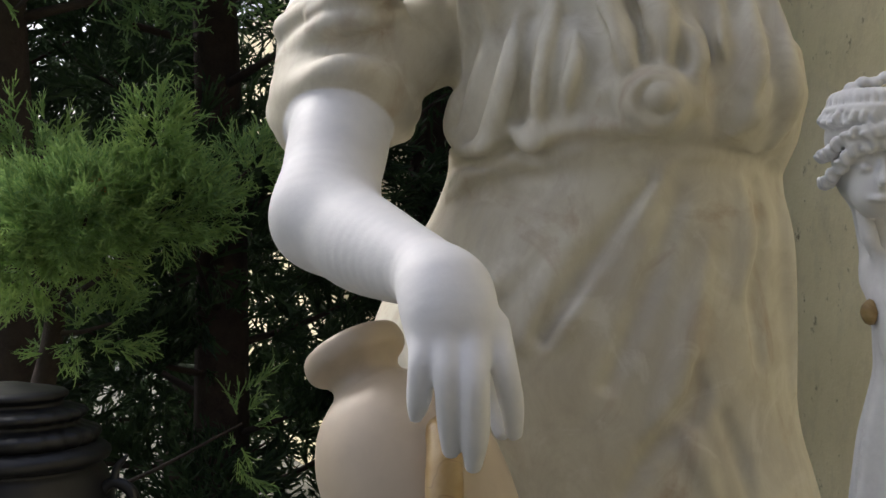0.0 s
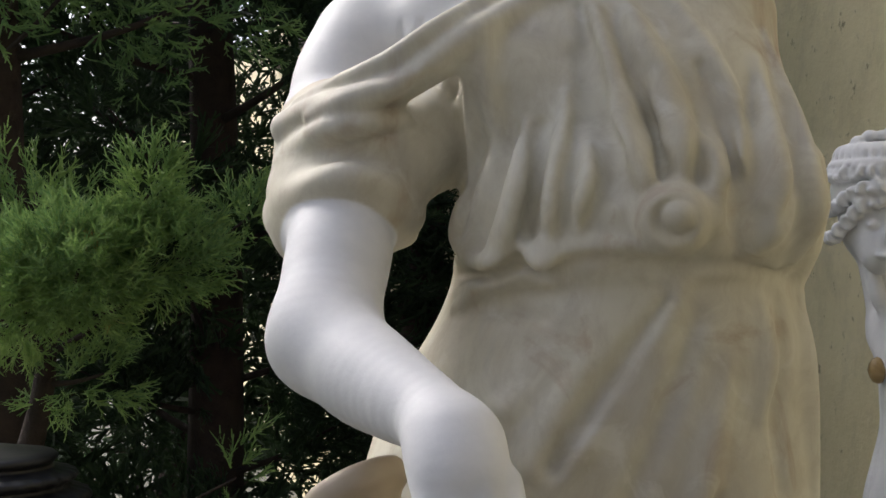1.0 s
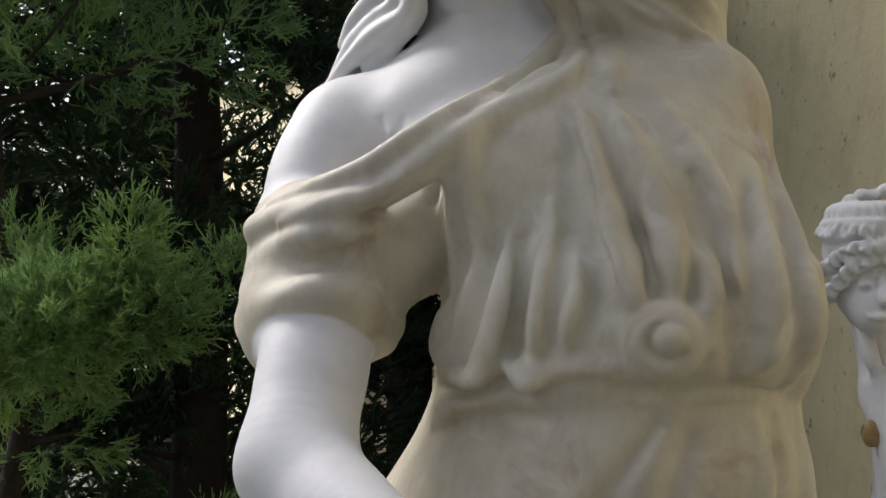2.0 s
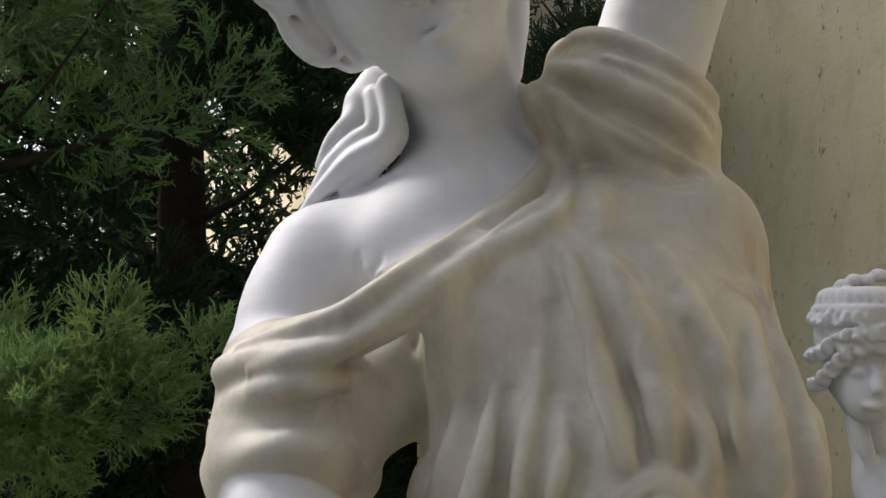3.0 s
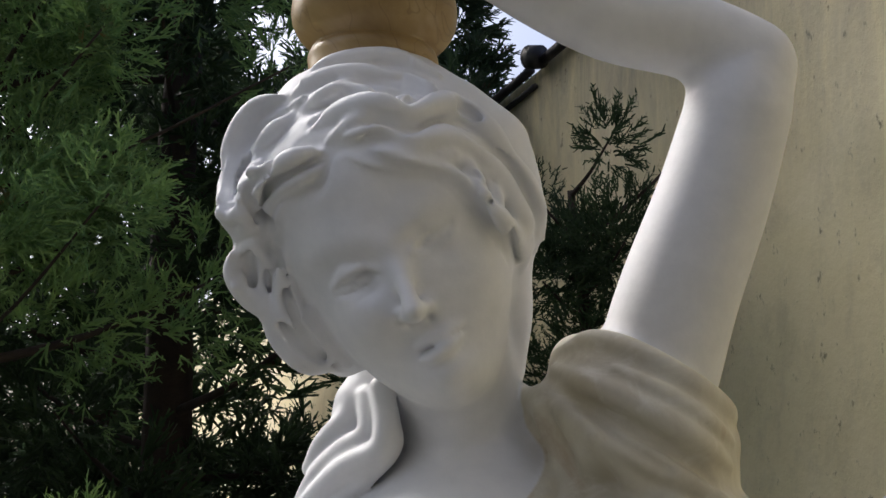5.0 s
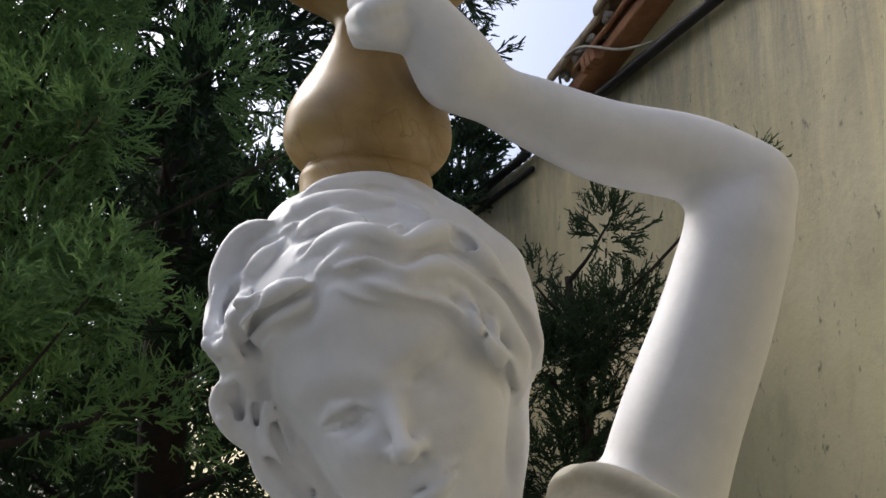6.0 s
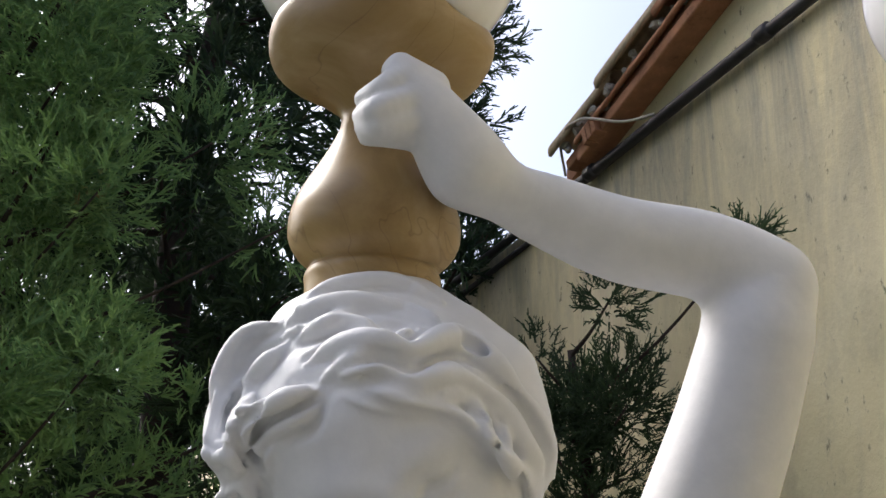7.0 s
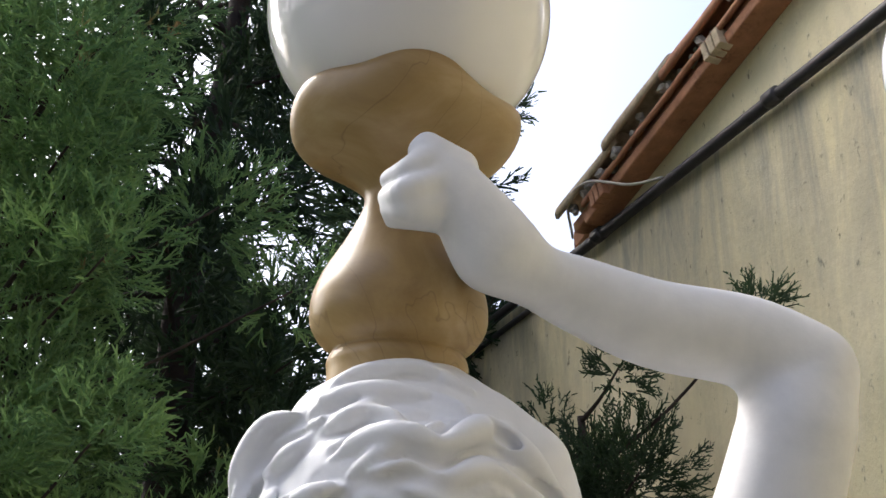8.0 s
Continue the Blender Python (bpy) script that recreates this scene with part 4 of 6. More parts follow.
carve.groove("skin", [(-0.095, 1.024, 2.091, 0.001), (-0.115, 1.040, 2.080, 0.002), (-0.123, 1.044, 2.065, 0.002)], 0.003)
carve.groove("skin", [(-0.097, 1.021, 2.093, 0.001), (-0.118, 1.036, 2.083, 0.002), (-0.128, 1.043, 2.066, 0.002)], 0.003)
carve.groove("skin", [(-0.100, 1.060, 2.142, 0.002), (-0.116, 1.070, 2.130, 0.002), (-0.123, 1.064, 2.116, 0.002), (-0.134, 1.089, 2.110, 0.002), (-0.137, 1.069, 2.089, 0.002), (-0.135, 1.056, 2.072, 0.002), (-0.130, 1.055, 2.060, 0.002), (-0.125, 1.069, 2.050, 0.002), (-0.129, 1.077, 2.036, 0.002)], 0.003)
carve.groove("skin", [(-0.105, 1.066, 2.148, 0.002), (-0.123, 1.086, 2.139, 0.002), (-0.132, 1.082, 2.125, 0.002), (-0.138, 1.076, 2.109, 0.002), (-0.143, 1.065, 2.089, 0.002), (-0.141, 1.056, 2.071, 0.002), (-0.136, 1.061, 2.058, 0.002), (-0.131, 1.074, 2.051, 0.002), (-0.134, 1.075, 2.037, 0.002)], 0.003)
carve.groove("skin", [(-0.106, 1.070, 2.157, 0.002), (-0.123, 1.081, 2.152, 0.002), (-0.134, 1.078, 2.133, 0.002), (-0.141, 1.077, 2.115, 0.002)], 0.003)
carve.groove("skin", [(-0.107, 1.068, 2.161, 0.002), (-0.127, 1.078, 2.156, 0.002), (-0.140, 1.081, 2.137, 0.002), (-0.147, 1.082, 2.118, 0.002)], 0.003)
carve.groove("skin", [(-0.129, 1.077, 2.039, 0.002), (-0.131, 1.080, 2.026, 0.002), (-0.125, 1.080, 2.013, 0.002), (-0.116, 1.083, 2.000, 0.002)], 0.003)
carve.groove("skin", [(-0.133, 1.077, 2.041, 0.002), (-0.137, 1.077, 2.025, 0.002), (-0.130, 1.077, 2.009, 0.002), (-0.120, 1.084, 1.996, 0.002)], 0.003)
carve.groove("skin", [(-0.096, 1.075, 2.019, 0.002), (-0.089, 1.078, 1.996, 0.002), (-0.078, 1.087, 1.977, 0.002), (-0.066, 1.096, 1.963, 0.002)], 0.003)
carve.groove("skin", [(-0.101, 1.076, 2.017, 0.002), (-0.095, 1.081, 1.995, 0.002), (-0.084, 1.088, 1.974, 0.002), (-0.069, 1.097, 1.959, 0.002)], 0.003)
carve.groove("skin", [(-0.105, 1.088, 1.997, 0.002), (-0.099, 1.094, 1.982, 0.002), (-0.084, 1.091, 1.966, 0.002), (-0.071, 1.097, 1.959, 0.002)], 0.003)
carve.groove("skin", [(-0.110, 1.085, 1.995, 0.002), (-0.104, 1.093, 1.978, 0.002), (-0.089, 1.091, 1.961, 0.002), (-0.073, 1.096, 1.952, 0.002)], 0.003)
carve.groove("skin", [(-0.087, 1.076, 2.007, 0.001), (-0.080, 1.081, 1.988, 0.001), (-0.067, 1.093, 1.969, 0.001)], 0.003)
carve.groove("skin", [(-0.090, 1.077, 2.006, 0.001), (-0.083, 1.083, 1.987, 0.001), (-0.070, 1.095, 1.968, 0.001)], 0.003)
carve.groove("skin", [(-0.056, 1.013, 2.115, 0.002), (-0.041, 1.006, 2.118, 0.002), (-0.024, 1.004, 2.120, 0.002), (-0.008, 1.004, 2.118, 0.002), (0.005, 1.005, 2.113, 0.002), (0.018, 1.011, 2.118, 0.002), (0.034, 1.020, 2.119, 0.002), (0.049, 1.029, 2.112, 0.002), (0.062, 1.037, 2.100, 0.002), (0.075, 1.051, 2.088, 0.002)], 0.003)
carve.groove("skin", [(-0.054, 1.014, 2.111, 0.002), (-0.040, 1.007, 2.112, 0.002), (-0.024, 1.006, 2.114, 0.002), (-0.010, 1.005, 2.112, 0.002), (0.005, 1.007, 2.107, 0.002), (0.019, 1.012, 2.113, 0.002), (0.032, 1.022, 2.115, 0.002), (0.046, 1.030, 2.108, 0.002), (0.057, 1.038, 2.097, 0.002), (0.069, 1.044, 2.083, 0.002)], 0.003)
carve.groove("skin", [(-0.048, 1.007, 2.103, 0.001), (-0.031, 0.998, 2.099, 0.002), (-0.015, 0.997, 2.097, 0.002), (0.002, 0.998, 2.095, 0.002), (0.019, 1.005, 2.092, 0.002), (0.034, 1.010, 2.082, 0.002), (0.047, 1.017, 2.071, 0.002), (0.059, 1.028, 2.059, 0.002), (0.069, 1.048, 2.047, 0.002)], 0.003)
carve.groove("skin", [(-0.049, 1.008, 2.099, 0.001), (-0.032, 1.000, 2.093, 0.002), (-0.016, 0.999, 2.090, 0.002), (0.000, 1.001, 2.088, 0.002), (0.016, 1.007, 2.086, 0.002), (0.030, 1.012, 2.078, 0.002), (0.043, 1.019, 2.067, 0.002), (0.054, 1.032, 2.057, 0.002), (0.064, 1.048, 2.044, 0.002)], 0.003)
carve.groove("skin", [(-0.070, 1.025, 2.128, 0.001), (-0.055, 1.016, 2.132, 0.002), (-0.034, 1.010, 2.133, 0.002), (-0.015, 1.004, 2.130, 0.002), (-0.000, 1.009, 2.129, 0.002), (0.013, 1.017, 2.140, 0.002), (0.027, 1.031, 2.147, 0.002), (0.036, 1.032, 2.139, 0.002), (0.050, 1.036, 2.131, 0.002), (0.066, 1.046, 2.115, 0.002)], 0.003)
carve.groove("skin", [(-0.068, 1.026, 2.124, 0.001), (-0.053, 1.018, 2.127, 0.002), (-0.034, 1.006, 2.125, 0.002), (-0.016, 1.004, 2.123, 0.002), (0.001, 1.012, 2.124, 0.002), (0.016, 1.021, 2.136, 0.002), (0.025, 1.032, 2.142, 0.002), (0.033, 1.034, 2.135, 0.002), (0.047, 1.038, 2.127, 0.002), (0.061, 1.038, 2.110, 0.002)], 0.003)
carve.groove("skin", [(-0.084, 1.047, 2.154, 0.002), (-0.069, 1.037, 2.155, 0.002), (-0.051, 1.031, 2.155, 0.002), (-0.033, 1.015, 2.148, 0.002), (-0.016, 1.006, 2.140, 0.002), (0.000, 1.017, 2.145, 0.001), (0.014, 1.029, 2.152, 0.001)], 0.003)
carve.groove("skin", [(-0.083, 1.049, 2.150, 0.002), (-0.068, 1.038, 2.149, 0.002), (-0.051, 1.033, 2.150, 0.002), (-0.034, 1.007, 2.139, 0.002), (-0.017, 1.003, 2.133, 0.002), (0.001, 1.010, 2.138, 0.001), (0.015, 1.024, 2.146, 0.001)], 0.003)
carve.groove("skin", [(-0.087, 1.057, 2.166, 0.002), (-0.071, 1.050, 2.171, 0.002), (-0.051, 1.048, 2.175, 0.002), (-0.027, 1.043, 2.173, 0.002), (-0.004, 1.037, 2.165, 0.002), (0.013, 1.031, 2.160, 0.002)], 0.003)
carve.groove("skin", [(-0.086, 1.058, 2.162, 0.002), (-0.068, 1.038, 2.160, 0.002), (-0.050, 1.050, 2.169, 0.002), (-0.028, 1.045, 2.167, 0.002), (-0.005, 1.038, 2.160, 0.002), (0.013, 1.030, 2.154, 0.002)], 0.003)
carve.groove("skin", [(-0.082, 1.059, 2.178, 0.002), (-0.063, 1.061, 2.189, 0.002), (-0.033, 1.062, 2.196, 0.002), (-0.005, 1.063, 2.193, 0.002)], 0.003)
carve.groove("skin", [(-0.078, 1.053, 2.171, 0.002), (-0.061, 1.050, 2.179, 0.002), (-0.033, 1.065, 2.190, 0.002), (-0.007, 1.064, 2.188, 0.002)], 0.003)
carve.groove("skin", [(0.057, 1.034, 2.091, 0.002), (0.073, 1.047, 2.078, 0.002), (0.086, 1.056, 2.065, 0.002), (0.097, 1.083, 2.058, 0.002)], 0.003)
carve.groove("skin", [(0.052, 1.016, 2.082, 0.002), (0.067, 1.031, 2.070, 0.002), (0.082, 1.059, 2.062, 0.002), (0.090, 1.076, 2.054, 0.002)], 0.003)
carve.groove("skin", [(0.066, 1.048, 2.115, 0.002), (0.082, 1.052, 2.102, 0.002), (0.093, 1.066, 2.088, 0.002), (0.101, 1.082, 2.073, 0.002)], 0.003)
carve.groove("skin", [(0.062, 1.040, 2.109, 0.002), (0.077, 1.054, 2.099, 0.002), (0.088, 1.067, 2.085, 0.002), (0.094, 1.074, 2.070, 0.002)], 0.003)
carve.groove("skin", [(0.043, 1.020, 2.097, 0.001), (0.058, 1.034, 2.086, 0.001), (0.064, 1.029, 2.067, 0.001), (0.071, 1.040, 2.054, 0.001)], 0.003)
carve.groove("skin", [(0.041, 1.019, 2.094, 0.001), (0.054, 1.020, 2.080, 0.001), (0.060, 1.025, 2.064, 0.001), (0.067, 1.041, 2.053, 0.001)], 0.003)
carve.groove("skin", [(-0.130, 1.079, 2.134, 0.001), (-0.136, 1.081, 2.116, 0.002), (-0.139, 1.066, 2.088, 0.001)], 0.003)
carve.groove("skin", [(-0.134, 1.080, 2.136, 0.001), (-0.141, 1.079, 2.117, 0.002), (-0.144, 1.067, 2.089, 0.001)], 0.003)
carve.groove("skin", [(-0.139, 1.057, 2.068, 0.002), (-0.128, 1.045, 2.064, 0.002), (-0.123, 1.052, 2.058, 0.002)], 0.003)
carve.groove("skin", [(-0.138, 1.060, 2.063, 0.002), (-0.132, 1.056, 2.062, 0.002), (-0.129, 1.060, 2.058, 0.002)], 0.003)
carve.groove("skin", [(-0.051, 1.021, 2.142, 0.001), (-0.033, 1.008, 2.140, 0.001), (-0.016, 1.005, 2.134, 0.001), (-0.001, 1.006, 2.133, 0.001)], 0.003)
carve.groove("skin", [(-0.050, 1.016, 2.137, 0.001), (-0.033, 1.008, 2.135, 0.001), (-0.017, 1.006, 2.130, 0.001), (-0.001, 1.009, 2.131, 0.001)], 0.003)
carve.groove("skin", [(-0.078, 1.023, 2.075, 0.001), (-0.089, 1.032, 2.064, 0.001), (-0.096, 1.045, 2.052, 0.001), (-0.097, 1.057, 2.041, 0.001)], 0.003)
carve.groove("skin", [(-0.080, 1.023, 2.077, 0.001), (-0.092, 1.031, 2.066, 0.001), (-0.100, 1.044, 2.053, 0.001), (-0.100, 1.057, 2.040, 0.001)], 0.003)
carve.groove("skin", [(-0.115, 1.032, 2.092, 0.001), (-0.123, 1.041, 2.078, 0.001), (-0.121, 1.048, 2.065, 0.001)], 0.003)
carve.groove("skin", [(-0.119, 1.032, 2.094, 0.001), (-0.127, 1.038, 2.077, 0.001), (-0.125, 1.048, 2.063, 0.001)], 0.003)
carve.groove("skin", [(0.025, 1.010, 2.104, 0.001), (0.040, 1.019, 2.097, 0.001), (0.049, 1.014, 2.082, 0.001), (0.057, 1.021, 2.067, 0.001)], 0.003)
carve.groove("skin", [(0.023, 1.005, 2.099, 0.001), (0.037, 1.020, 2.094, 0.001), (0.045, 1.015, 2.080, 0.001), (0.053, 1.024, 2.066, 0.001)], 0.003)
carve.groove("skin", [(-0.007, 0.996, 2.102, 0.001), (0.009, 0.997, 2.098, 0.001), (0.023, 1.006, 2.100, 0.001)], 0.003)
carve.groove("skin", [(-0.008, 0.997, 2.100, 0.001), (0.009, 1.001, 2.096, 0.001), (0.023, 1.006, 2.096, 0.001)], 0.003)
carve.groove("skin", [(0.077, 1.048, 2.079, 0.001), (0.087, 1.057, 2.067, 0.001), (0.091, 1.077, 2.055, 0.001), (0.090, 1.094, 2.046, 0.001)], 0.003)
carve.groove("skin", [(0.074, 1.049, 2.077, 0.001), (0.082, 1.057, 2.065, 0.001), (0.087, 1.075, 2.055, 0.001), (0.086, 1.093, 2.048, 0.001)], 0.003)
carve.groove("skin", [(-0.107, 1.062, 2.128, 0.001), (-0.116, 1.069, 2.119, 0.001), (-0.115, 1.037, 2.096, 0.001)], 0.003)
carve.groove("skin", [(-0.110, 1.063, 2.130, 0.001), (-0.120, 1.071, 2.122, 0.001), (-0.119, 1.036, 2.097, 0.001)], 0.003)
carve.groove("skin", [(-0.125, 1.081, 2.010, 0.001), (-0.115, 1.084, 2.002, 0.001), (-0.105, 1.087, 1.994, 0.001)], 0.003)
carve.groove("skin", [(-0.128, 1.080, 2.006, 0.001), (-0.118, 1.084, 1.998, 0.001), (-0.108, 1.089, 1.991, 0.001)], 0.003)
carve.groove("skin", [(-0.071, 1.083, 1.990, 0.001), (-0.064, 1.090, 1.977, 0.001), (-0.054, 1.100, 1.965, 0.001)], 0.003)
carve.groove("skin", [(-0.074, 1.083, 1.988, 0.001), (-0.068, 1.090, 1.974, 0.001), (-0.056, 1.100, 1.963, 0.001)], 0.003)
# deep partings and waves of the hair
carve.limb("skin", [(-0.062, 1.025, 2.118, 0.0025), (-0.041, 1.013, 2.114, 0.0100), (-0.020, 1.011, 2.117, 0.0100), (-0.001, 1.011, 2.110, 0.0100), (0.019, 1.018, 2.115, 0.0100), (0.041, 1.032, 2.113, 0.0100), (0.064, 1.047, 2.093, 0.0100), (0.080, 1.062, 2.067, 0.0100), (0.088, 1.092, 2.052, 0.0025)], 0.006)
carve.limb("skin", [(-0.076, 1.039, 2.132, 0.0025), (-0.050, 1.021, 2.136, 0.0100), (-0.025, 1.010, 2.138, 0.0100), (-0.006, 1.014, 2.130, 0.0100), (0.015, 1.026, 2.142, 0.0100), (0.035, 1.038, 2.144, 0.0100), (0.057, 1.044, 2.128, 0.0100), (0.082, 1.059, 2.102, 0.0025)], 0.006)
carve.limb("skin", [(-0.066, 1.023, 2.105, 0.0020), (-0.086, 1.019, 2.098, 0.0080), (-0.110, 1.036, 2.088, 0.0080), (-0.119, 1.049, 2.076, 0.0080), (-0.114, 1.062, 2.060, 0.0020)], 0.005)
carve.limb("skin", [(-0.063, 1.020, 2.093, 0.0015), (-0.082, 1.024, 2.083, 0.0060), (-0.100, 1.043, 2.077, 0.0060), (-0.106, 1.058, 2.063, 0.0060), (-0.099, 1.060, 2.044, 0.0015)], 0.005)
carve.limb("skin", [(-0.101, 1.064, 2.036, 0.0022), (-0.095, 1.084, 2.005, 0.0090), (-0.082, 1.091, 1.980, 0.0090), (-0.062, 1.104, 1.962, 0.0022)], 0.006)
carve.limb("skin", [(-0.116, 1.086, 2.032, 0.0022), (-0.111, 1.092, 2.006, 0.0090), (-0.096, 1.100, 1.981, 0.0090), (-0.075, 1.101, 1.959, 0.0022)], 0.006)
carve.limb("skin", [(0.051, 1.018, 2.074, 0.0020), (0.067, 1.036, 2.057, 0.0080), (0.086, 1.097, 2.048, 0.0080), (0.088, 1.113, 2.038, 0.0020)], 0.006)
carve.limb("skin", [(-0.143, 1.068, 2.059, 0.0018), (-0.130, 1.052, 2.063, 0.0070), (-0.123, 1.057, 2.057, 0.0070), (-0.131, 1.080, 2.052, 0.0070)], 0.004)
carve.limb("skin", [(-0.133, 1.080, 2.038, 0.0018), (-0.117, 1.069, 2.044, 0.0070), (-0.110, 1.082, 2.033, 0.0070), (-0.119, 1.092, 2.020, 0.0070), (-0.129, 1.084, 2.022, 0.0018)], 0.004)
carve.limb("skin", [(-0.116, 1.089, 1.997, 0.0018), (-0.108, 1.092, 2.005, 0.0070), (-0.099, 1.088, 1.992, 0.0070), (-0.106, 1.097, 1.982, 0.0018)], 0.004)
carve.groove("skin", [(-0.094, 1.061, 2.162, 0.0010), (-0.121, 1.083, 2.151, 0.0035), (-0.138, 1.083, 2.127, 0.0035), (-0.144, 1.072, 2.096, 0.0035), (-0.143, 1.058, 2.071, 0.0010)], 0.006)
carve.groove("skin", [(-0.085, 1.051, 2.151, 0.0010), (-0.104, 1.058, 2.133, 0.0035), (-0.122, 1.055, 2.109, 0.0035), (-0.131, 1.040, 2.082, 0.0035), (-0.133, 1.056, 2.069, 0.0010)], 0.006)
carve.groove("skin", [(-0.064, 1.018, 2.111, 0.0010), (-0.084, 1.033, 2.111, 0.0035), (-0.103, 1.026, 2.094, 0.0035), (-0.121, 1.042, 2.081, 0.0035), (-0.119, 1.053, 2.064, 0.0035), (-0.125, 1.072, 2.051, 0.0010)], 0.006)
carve.groove("skin", [(-0.066, 1.019, 2.099, 0.0010), (-0.086, 1.024, 2.091, 0.0035), (-0.106, 1.039, 2.082, 0.0035), (-0.113, 1.061, 2.071, 0.0035), (-0.105, 1.053, 2.049, 0.0035), (-0.108, 1.073, 2.038, 0.0010)], 0.006)
carve.groove("skin", [(-0.060, 1.018, 2.099, 0.0010), (-0.068, 1.021, 2.079, 0.0035), (-0.080, 1.026, 2.074, 0.0035), (-0.094, 1.035, 2.064, 0.0035), (-0.101, 1.056, 2.043, 0.0035), (-0.099, 1.075, 2.025, 0.0035), (-0.090, 1.082, 1.996, 0.0035), (-0.074, 1.093, 1.971, 0.0035), (-0.056, 1.115, 1.958, 0.0010)], 0.006)
carve.groove("skin", [(-0.062, 1.019, 2.109, 0.0010), (-0.040, 1.004, 2.101, 0.0035), (-0.015, 1.002, 2.089, 0.0035), (0.009, 1.007, 2.086, 0.0035), (0.028, 1.012, 2.081, 0.0035), (0.047, 1.024, 2.065, 0.0035), (0.064, 1.046, 2.049, 0.0035), (0.074, 1.065, 2.034, 0.0010)], 0.006)
carve.groove("skin", [(-0.064, 1.021, 2.114, 0.0010), (-0.045, 1.007, 2.121, 0.0035), (-0.024, 1.007, 2.125, 0.0035), (-0.004, 1.005, 2.117, 0.0035), (0.017, 1.024, 2.129, 0.0035), (0.038, 1.024, 2.123, 0.0035), (0.061, 1.041, 2.109, 0.0035), (0.085, 1.067, 2.088, 0.0010)], 0.006)
carve.groove("skin", [(-0.084, 1.049, 2.144, 0.0010), (-0.060, 1.035, 2.153, 0.0035), (-0.034, 1.020, 2.152, 0.0035), (-0.008, 1.011, 2.139, 0.0035), (0.008, 1.029, 2.153, 0.0035), (0.026, 1.032, 2.155, 0.0035), (0.047, 1.035, 2.137, 0.0010)], 0.006)
carve.groove("skin", [(-0.092, 1.062, 2.161, 0.0010), (-0.074, 1.052, 2.167, 0.0035), (-0.048, 1.050, 2.173, 0.0010)], 0.006)
carve.groove("skin", [(-0.111, 1.083, 2.029, 0.0010), (-0.105, 1.091, 2.002, 0.0035), (-0.088, 1.089, 1.977, 0.0035), (-0.068, 1.099, 1.960, 0.0010)], 0.006)
carve.groove("skin", [(-0.121, 1.071, 2.042, 0.0010), (-0.124, 1.084, 2.029, 0.0035), (-0.116, 1.093, 2.011, 0.0035), (-0.107, 1.090, 2.008, 0.0010)], 0.006)
carve.groove("skin", [(-0.037, 1.008, 2.113, 0.0010), (-0.016, 0.998, 2.107, 0.0035), (0.003, 0.999, 2.099, 0.0035), (0.026, 1.009, 2.098, 0.0035), (0.045, 1.019, 2.089, 0.0010)], 0.006)
carve.groove("skin", [(0.061, 1.045, 2.119, 0.0010), (0.077, 1.055, 2.101, 0.0035), (0.092, 1.075, 2.079, 0.0035), (0.098, 1.086, 2.059, 0.0010)], 0.006)
carve.groove("skin", [(0.055, 1.020, 2.070, 0.0010), (0.072, 1.044, 2.053, 0.0035), (0.082, 1.093, 2.043, 0.0010)], 0.006)
carve.groove("skin", [(-0.091, 1.059, 2.165, 0.0010), (-0.071, 1.054, 2.175, 0.0035), (-0.044, 1.049, 2.180, 0.0035), (-0.020, 1.044, 2.177, 0.0035), (0.003, 1.036, 2.166, 0.0010)], 0.006)
carve.groove("skin", [(-0.085, 1.049, 2.153, 0.0010), (-0.066, 1.040, 2.163, 0.0035), (-0.036, 1.047, 2.173, 0.0035), (-0.008, 1.040, 2.168, 0.0035), (0.018, 1.030, 2.152, 0.0010)], 0.006)
carve.groove("skin", [(-0.083, 1.046, 2.141, 0.0010), (-0.062, 1.039, 2.149, 0.0035), (-0.035, 1.021, 2.153, 0.0035), (-0.012, 1.036, 2.156, 0.0035), (0.003, 1.021, 2.150, 0.0010)], 0.006)
carve.groove("skin", [(-0.076, 1.035, 2.129, 0.0010), (-0.053, 1.025, 2.141, 0.0035), (-0.023, 1.010, 2.145, 0.0035), (-0.001, 1.017, 2.140, 0.0010)], 0.006)
carve.groove("skin", [(-0.096, 1.060, 2.149, 0.0010), (-0.114, 1.080, 2.141, 0.0035), (-0.130, 1.087, 2.130, 0.0035), (-0.140, 1.080, 2.113, 0.0010)], 0.006)
carve.groove("skin", [(-0.090, 1.050, 2.138, 0.0010), (-0.104, 1.059, 2.128, 0.0035), (-0.119, 1.064, 2.114, 0.0035), (-0.127, 1.057, 2.102, 0.0010)], 0.006)
carve.groove("skin", [(-0.098, 1.064, 2.156, 0.0010), (-0.124, 1.083, 2.152, 0.0035), (-0.138, 1.082, 2.137, 0.0010)], 0.006)
carve.groove("skin", [(-0.070, 1.021, 2.107, 0.0010), (-0.052, 1.014, 2.117, 0.0035), (-0.030, 1.008, 2.125, 0.0035), (-0.012, 1.006, 2.124, 0.0035), (0.003, 1.013, 2.127, 0.0035), (0.020, 1.028, 2.144, 0.0035), (0.042, 1.035, 2.140, 0.0035), (0.062, 1.044, 2.123, 0.0010)], 0.006)
carve.groove("skin", [(-0.062, 1.018, 2.103, 0.0010), (-0.037, 1.004, 2.106, 0.0035), (-0.015, 0.997, 2.107, 0.0035), (0.003, 0.998, 2.102, 0.0010)], 0.006)
